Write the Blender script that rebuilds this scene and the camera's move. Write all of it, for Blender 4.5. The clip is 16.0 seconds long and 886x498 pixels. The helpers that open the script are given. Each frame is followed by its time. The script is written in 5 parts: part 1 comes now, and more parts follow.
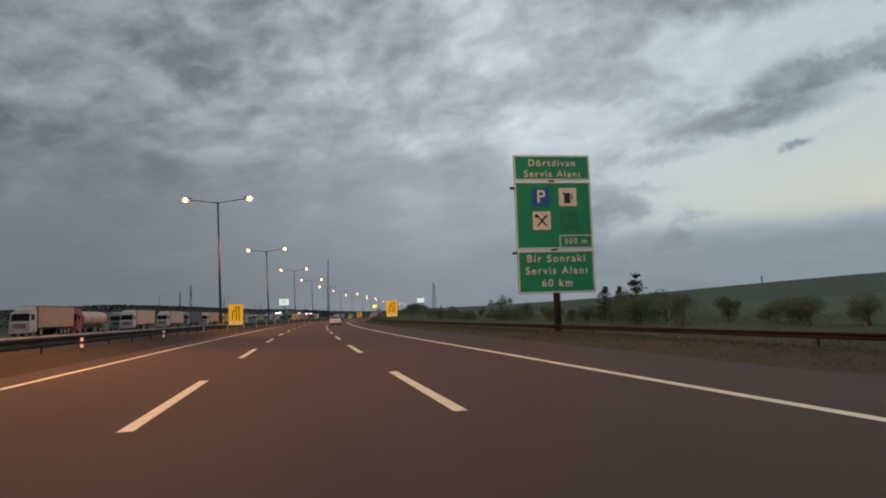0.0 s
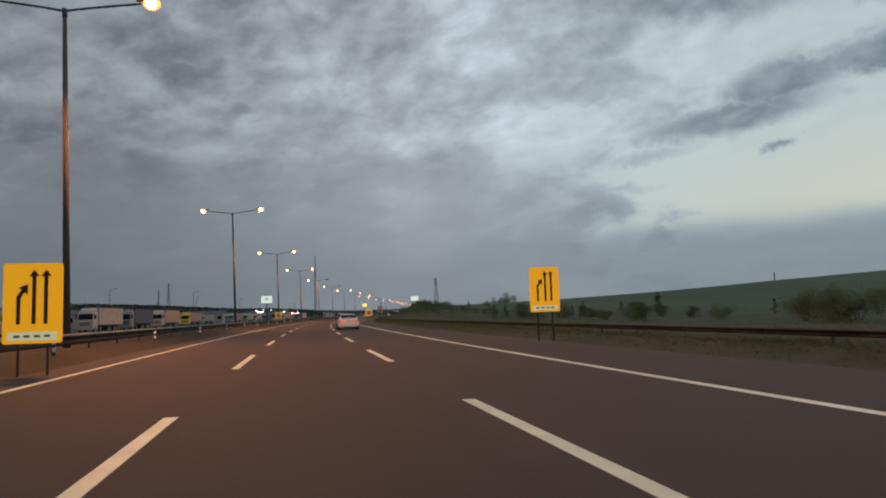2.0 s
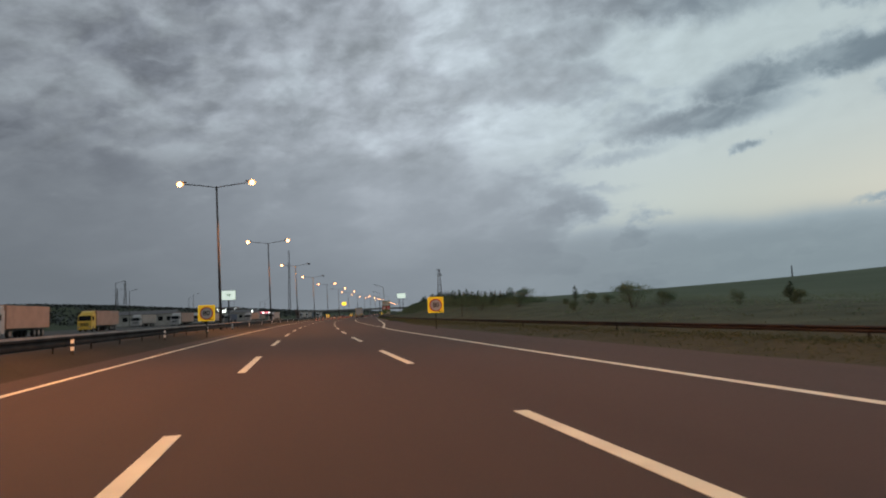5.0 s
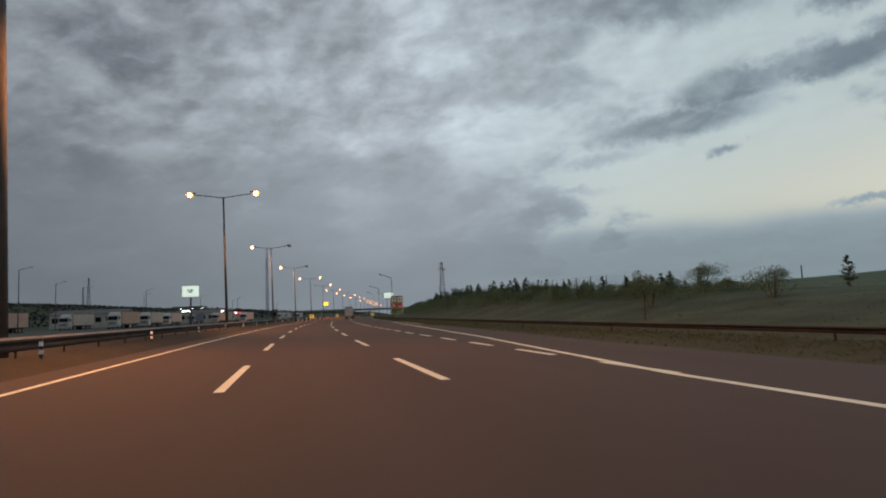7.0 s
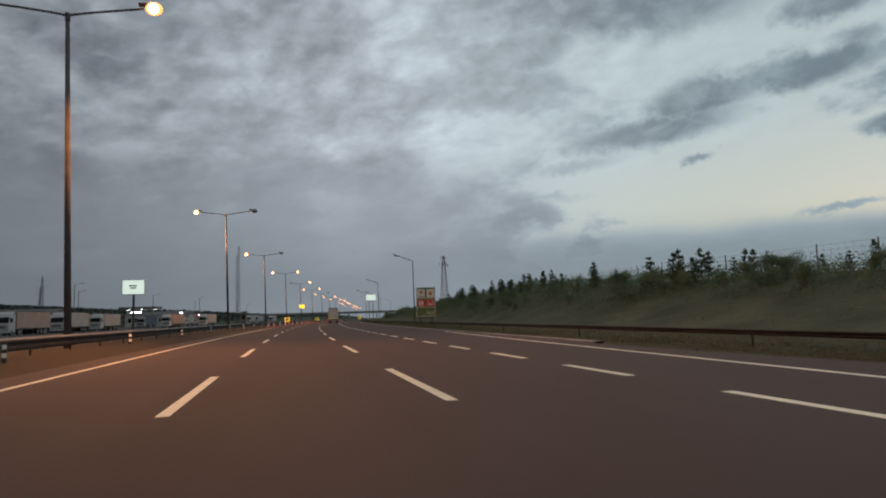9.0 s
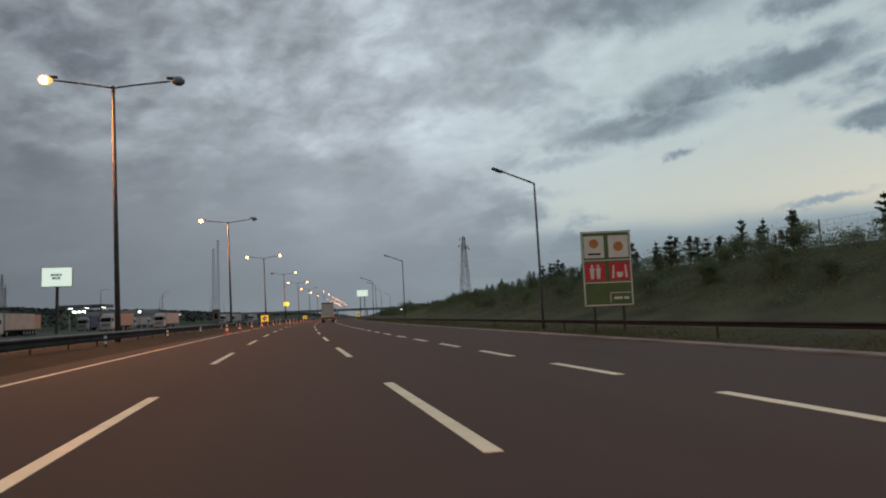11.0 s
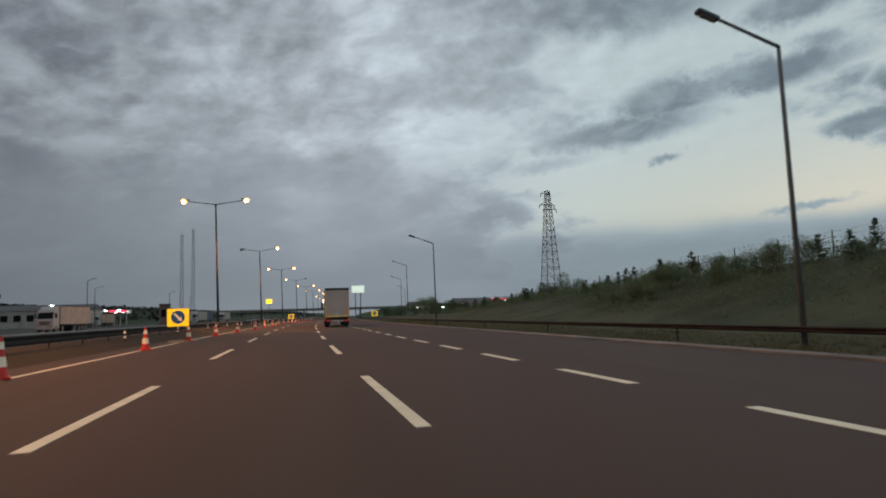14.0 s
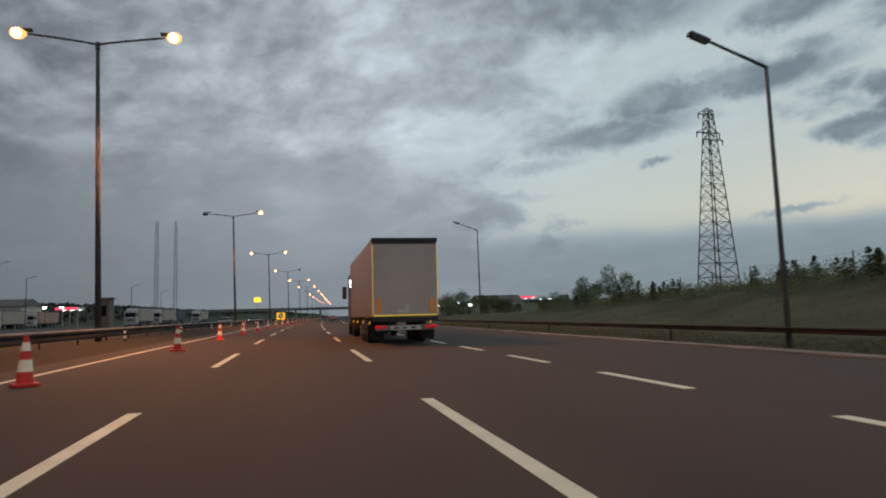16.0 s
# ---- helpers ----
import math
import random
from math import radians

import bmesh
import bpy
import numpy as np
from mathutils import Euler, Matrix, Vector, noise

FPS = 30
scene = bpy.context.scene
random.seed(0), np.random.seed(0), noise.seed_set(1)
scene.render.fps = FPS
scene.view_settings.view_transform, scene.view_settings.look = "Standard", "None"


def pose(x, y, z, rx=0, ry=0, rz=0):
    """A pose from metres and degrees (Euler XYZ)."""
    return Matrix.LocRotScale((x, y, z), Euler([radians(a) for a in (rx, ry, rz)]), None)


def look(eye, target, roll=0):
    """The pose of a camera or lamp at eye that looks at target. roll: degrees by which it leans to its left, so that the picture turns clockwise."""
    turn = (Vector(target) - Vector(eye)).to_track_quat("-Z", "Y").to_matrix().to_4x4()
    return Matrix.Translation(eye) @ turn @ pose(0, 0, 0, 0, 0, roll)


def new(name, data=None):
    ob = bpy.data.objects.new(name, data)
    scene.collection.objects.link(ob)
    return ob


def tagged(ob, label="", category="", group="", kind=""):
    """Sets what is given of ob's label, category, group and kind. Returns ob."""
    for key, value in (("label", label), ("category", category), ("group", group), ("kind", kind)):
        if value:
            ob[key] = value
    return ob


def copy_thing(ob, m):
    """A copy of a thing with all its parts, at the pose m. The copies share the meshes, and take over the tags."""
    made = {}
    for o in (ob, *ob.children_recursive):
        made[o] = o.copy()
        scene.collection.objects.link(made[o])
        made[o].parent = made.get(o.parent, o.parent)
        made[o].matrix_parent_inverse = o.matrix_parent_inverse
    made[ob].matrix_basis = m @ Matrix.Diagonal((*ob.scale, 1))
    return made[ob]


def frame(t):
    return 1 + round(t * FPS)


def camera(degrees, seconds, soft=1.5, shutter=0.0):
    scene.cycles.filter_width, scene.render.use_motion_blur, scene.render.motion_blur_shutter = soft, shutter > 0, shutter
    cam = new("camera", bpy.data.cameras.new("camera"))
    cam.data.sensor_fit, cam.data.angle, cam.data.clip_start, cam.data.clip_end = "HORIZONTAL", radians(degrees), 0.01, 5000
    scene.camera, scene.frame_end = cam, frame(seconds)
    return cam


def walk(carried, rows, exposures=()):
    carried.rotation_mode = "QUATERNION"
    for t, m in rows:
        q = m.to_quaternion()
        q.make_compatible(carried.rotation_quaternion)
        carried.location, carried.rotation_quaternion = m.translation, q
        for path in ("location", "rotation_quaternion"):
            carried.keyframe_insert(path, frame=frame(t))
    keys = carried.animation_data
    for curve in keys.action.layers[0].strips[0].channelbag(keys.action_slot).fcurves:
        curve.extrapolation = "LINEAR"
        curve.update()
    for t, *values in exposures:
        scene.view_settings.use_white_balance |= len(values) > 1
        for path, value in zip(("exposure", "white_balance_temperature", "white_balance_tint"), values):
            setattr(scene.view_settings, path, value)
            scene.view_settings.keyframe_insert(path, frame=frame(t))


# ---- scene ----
cam = camera(66.33, 16.0, soft=2.0, shutter=0.1)
PATH = [
    (0, 0.00, 0.00, -8.00, 5.48, 1.85), (0.5, -0.87, 12.10, -8.18, 5.53, 2.03), (1, -1.70, 24.18, -8.47, 5.30, 1.97),
    (1.5, -2.47, 36.10, -8.77, 5.46, 1.80), (2, -3.20, 47.93, -9.19, 5.39, 1.94), (2.5, -3.83, 59.99, -9.53, 5.31, 2.22),
    (3, -4.37, 72.10, -9.73, 5.41, 2.01), (3.5, -4.83, 84.29, -10.33, 5.52, 1.75), (4, -5.26, 96.41, -10.62, 5.32, 1.82),
    (6.5, -6.02, 155.84, -12.66, 5.30, 2.35), (7, -5.83, 167.23, -13.04, 5.32, 2.04), (7.5, -5.59, 178.57, -13.99, 5.39, 2.05),
    (8, -5.26, 189.64, -14.11, 5.48, 1.68), (8.5, -4.85, 200.85, -14.85, 5.25, 1.70), (9, -4.39, 212.31, -15.10, 5.62, 1.67),
    (11.5, -0.68, 270.27, -16.71, 5.33, 2.15), (12, 0.20, 281.80, -16.97, 5.43, 1.72), (12.5, 1.13, 293.41, -17.14, 5.44, 1.79),
    (13, 2.10, 305.10, -17.46, 5.49, 2.09), (13.5, 3.10, 316.58, -17.38, 5.39, 1.62), (14, 4.11, 328.17, -17.56, 5.38, 1.68),
    (14.5, 5.14, 339.83, -17.64, 5.57, 1.71), (15, 6.18, 351.46, -17.57, 5.62, 1.68), (15.5, 7.22, 363.02, -17.84, 5.31, 1.49),
    (16, 8.30, 374.58, -18.30, 5.42, 1.41),
]
EYE = 1.165
EXPOSURE = [(0, 0.06), (0.5, 0.06), (1, 0.12), (1.5, 0.16), (2, 0.0), (2.5, -0.08), (3.5, 0.02), (4.2, 0.04), (7, 0.0), (16, 0.0)]
walk(cam, [(t, pose(x, y, EYE, 90 + pitch, roll, yaw)) for t, x, y, yaw, pitch, roll in PATH], EXPOSURE)

# ---- the road's line: s metres along, u metres to the right of the left dashed line ----
BENDS = ((-60, -5.504), (20, -3.521), (70, -2.279), (120, -0.782), (170, 0.871), (220, 2.380), (275, 3.949), (330, 5.238), (390, 6.524), (560, 9.769))


def heading(s):
    if s <= BENDS[0][0]:
        return radians(BENDS[0][1])
    for (a, p), (b, q) in zip(BENDS, BENDS[1:]):
        if s <= b:
            return radians(p + (q - p) * (s - a) / (b - a))
    return radians(BENDS[-1][1])


LINE = {}
_x, _y = -1.869, 0.0
LINE[0] = (_x, _y)
for _s in range(0, 3200):
    _x, _y = _x + math.sin(heading(_s)), _y + math.cos(heading(_s))
    LINE[_s + 1] = (_x, _y)
_x, _y = LINE[0]
for _s in range(0, -400, -1):
    _x, _y = _x - math.sin(heading(_s - 1)), _y - math.cos(heading(_s - 1))
    LINE[_s - 1] = (_x, _y)


def at(s, u, z=0.0):
    i = int(math.floor(s))
    a, (x, y) = heading(s), LINE[i]
    d = s - i
    return Vector((x + d * math.sin(a) + u * math.cos(a), y + d * math.cos(a) - u * math.sin(a), z))


def place(s, u, z=0.0, turn=0.0):
    """Local y runs along the road, local x to its right; turn in degrees about z."""
    return Matrix.Translation(at(s, u, z)) @ Euler((0, 0, -heading(s) + radians(turn))).to_matrix().to_4x4()


def ease(v, a, b):
    v = min(max((v - a) / (b - a), 0.0), 1.0)
    return v * v * (3 - 2 * v)


def lerp_rows(v, rows):
    if v <= rows[0][0]:
        return rows[0][1]
    for (a, p), (b, q) in zip(rows, rows[1:]):
        if v <= b:
            return p + (q - p) * (v - a) / (b - a)
    return rows[-1][1]


# ---- world, sun, lamps' light ----
world = bpy.data.worlds.new("dusk_sky")
scene.world = world
world.use_nodes = True
wt = world.node_tree
wt.nodes.clear()


def wn(kind):
    return wt.nodes.new(kind)


def wl(value, socket):
    if isinstance(value, (int, float)):
        socket.default_value = value
    elif isinstance(value, (tuple, list)):
        socket.default_value = value
    else:
        wt.links.new(value, socket)


def wm(op, a, b=0.0, c=0.0):
    n = wn("ShaderNodeMath")
    n.operation = op
    wl(a, n.inputs[0]), wl(b, n.inputs[1]), wl(c, n.inputs[2])
    return n.outputs[0]


def wstep(v, a, b):
    n = wn("ShaderNodeMapRange")
    n.interpolation_type = "SMOOTHSTEP"
    wl(v, n.inputs["Value"]), wl(a, n.inputs["From Min"]), wl(b, n.inputs["From Max"])
    return n.outputs["Result"]


def wmix(f, a, b):
    n = wn("ShaderNodeMix")
    n.data_type = "RGBA"
    wl(f, n.inputs[0]), wl(a, n.inputs[6]), wl(b, n.inputs[7])
    return n.outputs[2]


def wnoise(vec, scale, detail=5.0, rough=0.55, dist=0.0):
    n = wn("ShaderNodeTexNoise")
    wl(vec, n.inputs["Vector"])
    n.inputs["Scale"].default_value, n.inputs["Detail"].default_value = scale, detail
    n.inputs["Roughness"].default_value, n.inputs["Distortion"].default_value = rough, dist
    return n.outputs["Fac"]


coord = wn("ShaderNodeTexCoord").outputs["Generated"]
sep = wn("ShaderNodeSeparateXYZ")
wl(coord, sep.inputs[0])
dx, dy, dz = sep.outputs
warp = wm("SUBTRACT", wnoise(coord, 7.0, 5.0), 0.5)
warp2 = wm("SUBTRACT", wnoise(coord, 19.0, 5.0, 0.65), 0.5)
warp3 = wm("SUBTRACT", wnoise(coord, 52.0, 4.0, 0.6), 0.5)
az0 = wm("MULTIPLY", wm("ARCTAN2", dx, dy), 57.2958)
el0 = wm("MULTIPLY", wm("ARCSINE", dz), 57.2958)
az = wm("ADD", az0, wm("ADD", wm("MULTIPLY", warp, 8.0), wm("ADD", wm("MULTIPLY", warp2, 6.5), wm("MULTIPLY", warp3, 1.2))))
el = wm("ADD", el0, wm("ADD", wm("MULTIPLY", warp2, 4.4), wm("ADD", wm("MULTIPLY", warp, 1.6), wm("MULTIPLY", warp3, 0.8))))
lift = wm("ADD", wm("MAXIMUM", dz, 0.0), 0.20)
flat = wn("ShaderNodeCombineXYZ")
wl(wm("DIVIDE", dx, lift), flat.inputs[0]), wl(wm("DIVIDE", dy, lift), flat.inputs[1])
layer = flat.outputs[0]


def blob(a, e, ra, re, tilt, soft=0.45):
    """1 inside a ragged ellipse of cloud at azimuth a and height e, degrees."""
    c, s = math.cos(radians(tilt)), math.sin(radians(tilt))
    p, q = wm("SUBTRACT", az, a), wm("SUBTRACT", el, e)
    m = wm("DIVIDE", wm("ADD", wm("MULTIPLY", p, c), wm("MULTIPLY", q, s)), ra)
    n = wm("DIVIDE", wm("SUBTRACT", wm("MULTIPLY", q, c), wm("MULTIPLY", p, s)), re)
    r = wm("SQRT", wm("ADD", wm("MULTIPLY", m, m), wm("MULTIPLY", n, n)))
    return wstep(r, 1.0 + soft, 1.0 - soft)


# lumps of cloud, longer than high, rising gently to the right
lie = wn("ShaderNodeCombineXYZ")
wl(wm("MULTIPLY", az0, 0.10), lie.inputs[0])
wl(wm("SUBTRACT", wm("MULTIPLY", wm("POWER", wm("MAXIMUM", el0, 0.0), 0.8), 0.40), wm("MULTIPLY", az0, 0.016)), lie.inputs[1])
sheet = lie.outputs[0]
shift = wn("ShaderNodeVectorMath")
shift.operation = "MULTIPLY_ADD"
puff = wn("ShaderNodeTexNoise")
wl(sheet, puff.inputs["Vector"])
puff.inputs["Scale"].default_value, puff.inputs["Detail"].default_value = 2.2, 5.0
wl(puff.outputs["Color"], shift.inputs[0]), wl((0.75, 0.75, 0.0), shift.inputs[1]), wl(sheet, shift.inputs[2])
cell = wn("ShaderNodeTexVoronoi")
cell.feature, cell.inputs["Scale"].default_value, cell.inputs["Smoothness"].default_value = "SMOOTH_F1", 1.9, 0.8
wl(shift.outputs[0], cell.inputs["Vector"])
lump = wm("SUBTRACT", 1.0, cell.outputs["Distance"])
n_big = wnoise(layer, 1.2, 2.0, 0.5, 0.2)
n_mid = wnoise(sheet, 1.25, 5.0, 0.52, 0.3)
n_fine = wnoise(sheet, 3.2, 5.0, 0.55, 0.4)
n_tiny = wnoise(sheet, 8.5, 4.0, 0.55, 0.3)
body = wm("ADD", wm("ADD", wm("MULTIPLY", n_big, 0.45), wm("MULTIPLY", n_mid, 0.72)),
          wm("ADD", wm("ADD", wm("MULTIPLY", n_fine, 0.40), wm("MULTIPLY", n_tiny, 0.14)), wm("MULTIPLY", lump, 0.42)))
right = wstep(az0, 4.0, 42.0)
low = wstep(el0, 17.0, 7.0)
left_low = wm("MULTIPLY", low, wstep(az0, 32.0, 12.0))
bias = wm("ADD", wm("MULTIPLY", left_low, 0.10), wm("MULTIPLY", right, -0.10))
# the open sky low on the right, and between the long clouds above it
for a_, e_, ra, re, tilt, soft, much in ((38.0, 9.6, 16.0, 3.4, -2.0, 0.6, 0.36), (41.0, 20.4, 8.0, 1.3, 2.0, 0.7, 0.16), (28.0, 17.6, 5.0, 1.8, 20.0, 0.8, 0.12)):
    bias = wm("SUBTRACT", bias, wm("MULTIPLY", blob(a_, e_, ra, re, tilt, soft), much))
clear = blob(38.0, 9.6, 16.0, 3.4, -2.0, 0.6)
dens = wstep(wm("ADD", body, bias), 0.84, 1.27)
# the lower sky to the left is one even sheet of cloud
dens = wm("ADD", wm("MULTIPLY", dens, wm("SUBTRACT", 1.0, wm("MULTIPLY", left_low, 0.8))), wm("MULTIPLY", left_low, 0.8 * 0.80))
# clouds of their own, with closer outlines
az = wm("ADD", az0, wm("ADD", wm("MULTIPLY", warp2, 4.0), wm("ADD", wm("MULTIPLY", warp3, 2.2), wm("MULTIPLY", warp, 2.0))))
el = wm("ADD", el0, wm("ADD", wm("MULTIPLY", warp2, 2.6), wm("MULTIPLY", warp3, 1.0)))
for a_, e_, ra, re, tilt, soft, much in ((37.2, 16.5, 4.3, 1.5, 7.0, 0.55, 1.0), (44.8, 17.3, 6.0, 1.2, 6.0, 0.6, 0.95), (32.8, 14.3, 6.6, 1.15, 6.0, 0.65, 0.95),
                                         (30.0, 24.4, 11.5, 2.5, -4.0, 0.6, 1.0), (22.9, 21.6, 3.4, 1.8, 10.0, 0.7, 0.8), (47.0, 21.8, 4.0, 1.3, 4.0, 0.6, 0.95),
                                         (50.4, 12.7, 2.8, 0.9, 6.0, 0.6, 0.9), (53.0, 15.6, 2.4, 0.9, 6.0, 0.6, 0.9), (36.2, 11.8, 1.4, 0.36, 12.0, 0.7, 0.75),
                                         (46.0, 7.1, 2.8, 0.28, 5.0, 0.8, 0.6), (22.4, 9.4, 4.6, 0.5, 3.0, 0.9, 0.5), (26.6, 12.0, 4.2, 0.45, 8.0, 0.9, 0.5)):
    dens = wm("MAXIMUM", dens, wm("MULTIPLY", blob(a_, e_, ra, re, tilt, soft), much))
band = wm("MULTIPLY", wstep(wm("ADD", el0, wm("MULTIPLY", warp, 1.6)), 7.6, 5.0), wstep(az0, 6.0, 24.0))
dens = wm("MAXIMUM", dens, wm("MULTIPLY", band, 0.68))
nishita = wn("ShaderNodeTexSky")
nishita.sky_type, nishita.sun_disc = "NISHITA", False
nishita.sun_elevation, nishita.sun_rotation = radians(4.0), radians(52.0)
thin = wn("ShaderNodeMix")
thin.data_type, thin.blend_type = "RGBA", "MULTIPLY"
wl(1.0, thin.inputs[0]), wl(nishita.outputs[0], thin.inputs[6]), wl((0.05, 0.05, 0.05, 1), thin.inputs[7])
gap = wmix(right, (0.49, 0.555, 0.615, 1), (0.475, 0.575, 0.60, 1))
# the clear strip over the horizon is warmer
gap = wmix(wm("MULTIPLY", right, wstep(el0, 15.0, 7.0)), gap, (0.51, 0.575, 0.545, 1))
gap = wmix(0.12, gap, thin.outputs[2])
veil = wmix(right, (0.340, 0.380, 0.425, 1), (0.345, 0.420, 0.455, 1))
cloud = wmix(right, (0.196, 0.220, 0.260, 1), (0.165, 0.215, 0.252, 1))
cloud = wmix(blob(12.0, 18.0, 16.0, 10.0, 0.0, 0.9), cloud, (0.285, 0.322, 0.352, 1))
cloud = wmix(wm("MULTIPLY", wstep(n_fine, 0.38, 0.72), 0.45), cloud, veil)
cloud = wmix(wm("MULTIPLY", left_low, 0.75), cloud, (0.226, 0.257, 0.292, 1))
sky_col = wmix(wstep(dens, 0.0, 0.55), gap, wmix(wstep(dens, 0.35, 1.0), veil, cloud))
haze = wm("MULTIPLY", wstep(el0, 8.5, 2.5), 0.72)
sky_col = wmix(haze, sky_col, wmix(right, (0.195, 0.225, 0.255, 1), (0.200, 0.250, 0.275, 1)))
sky_col = wmix(wstep(dz, 0.0, -0.02), sky_col, (0.05, 0.05, 0.045, 1))
# the puffs are lit from the bright side of the sky: paler towards it, darker behind
toward = wn("ShaderNodeVectorMath")
toward.operation = "ADD"
wl(sheet, toward.inputs[0]), wl((0.10, -0.10, 0.0), toward.inputs[1])
lee = wm("ADD", wm("MULTIPLY", wnoise(toward.outputs[0], 1.25, 5.0, 0.52, 0.3), 0.72), wm("MULTIPLY", wnoise(toward.outputs[0], 3.2, 5.0, 0.55, 0.4), 0.30))
here = wm("ADD", wm("MULTIPLY", n_mid, 0.72), wm("MULTIPLY", n_fine, 0.30))
relief = wm("MULTIPLY", wm("MULTIPLY", wm("SUBTRACT", here, lee), wstep(el0, 9.0, 17.0)), wm("SUBTRACT", 1.0, wm("MULTIPLY", wm("MAXIMUM", clear, right), 0.8)))
relief = wm("MINIMUM", wm("MAXIMUM", wm("MULTIPLY", relief, 2.3), -0.20), 0.26)
bg = wn("ShaderNodeBackground")
wl(sky_col, bg.inputs["Color"])
# an overcast sky grows brighter towards its zenith
glow = wm("ADD", wm("ADD", 0.73, wm("MULTIPLY", blob(12.0, 15.0, 18.0, 11.0, 0.0, 0.9), 0.15)), wm("MULTIPLY", wstep(az0, -22.0, 10.0), 0.33))
glow = wm("MULTIPLY", glow, wm("ADD", 1.0, relief))
wl(wm("MULTIPLY", glow, wm("ADD", 1.0, wm("MULTIPLY", wstep(dz, 0.46, 0.95), 0.4))), bg.inputs["Strength"])
wo = wn("ShaderNodeOutputWorld")
wt.links.new(bg.outputs[0], wo.inputs[0])

sun_data = bpy.data.lights.new("sun", "SUN")
sun_data.energy, sun_data.angle, sun_data.color = 0.3, radians(40), (0.93, 0.97, 1.0)
sun = new("sun", sun_data)
sun.matrix_world = look((60, 60, 60), (0, 10, 0))

LAMP_S = [22.4, 77.7, 134.2, 189.8, 242.7, 298.5, 353.2, 409.1, 465.6] + [465.6 + 55.4 * k for k in range(1, 14)]
LAMP_Z = 14.25


def lamp_u(s):
    return lerp_rows(s, [(140, -7.68), (190, -7.3), (245, -7.27), (300, -7.1), (410, -7.04)])


def lamp_place(s):
    """The road is banked, so its lamps lean a little to the left of its normal."""
    return place(s, lamp_u(s)) @ Euler((0, radians(-1.3), 0)).to_matrix().to_4x4()


for k, s in enumerate(LAMP_S[:10]):
    for side in (-1, 1):
        if (side == 1 and k in (5, 6)) or (side == -1 and k > 8):
            continue
        ld = bpy.data.lights.new("street_lamp_light", "SPOT")
        ld.energy, ld.color, ld.spot_size, ld.spot_blend, ld.shadow_soft_size = 14500 if side > 0 or k in (5, 6) else 9500, (1.0, 0.35, 0.095), radians(158), 0.5, 0.25
        lo = new("street_lamp_light", ld)
        lo.matrix_world = look(at(s, lamp_u(s) - 0.3 + side * 3.4, 14.2), at(s, lamp_u(s) + (1.6 if k in (5, 6) else side * 12.5), 0))


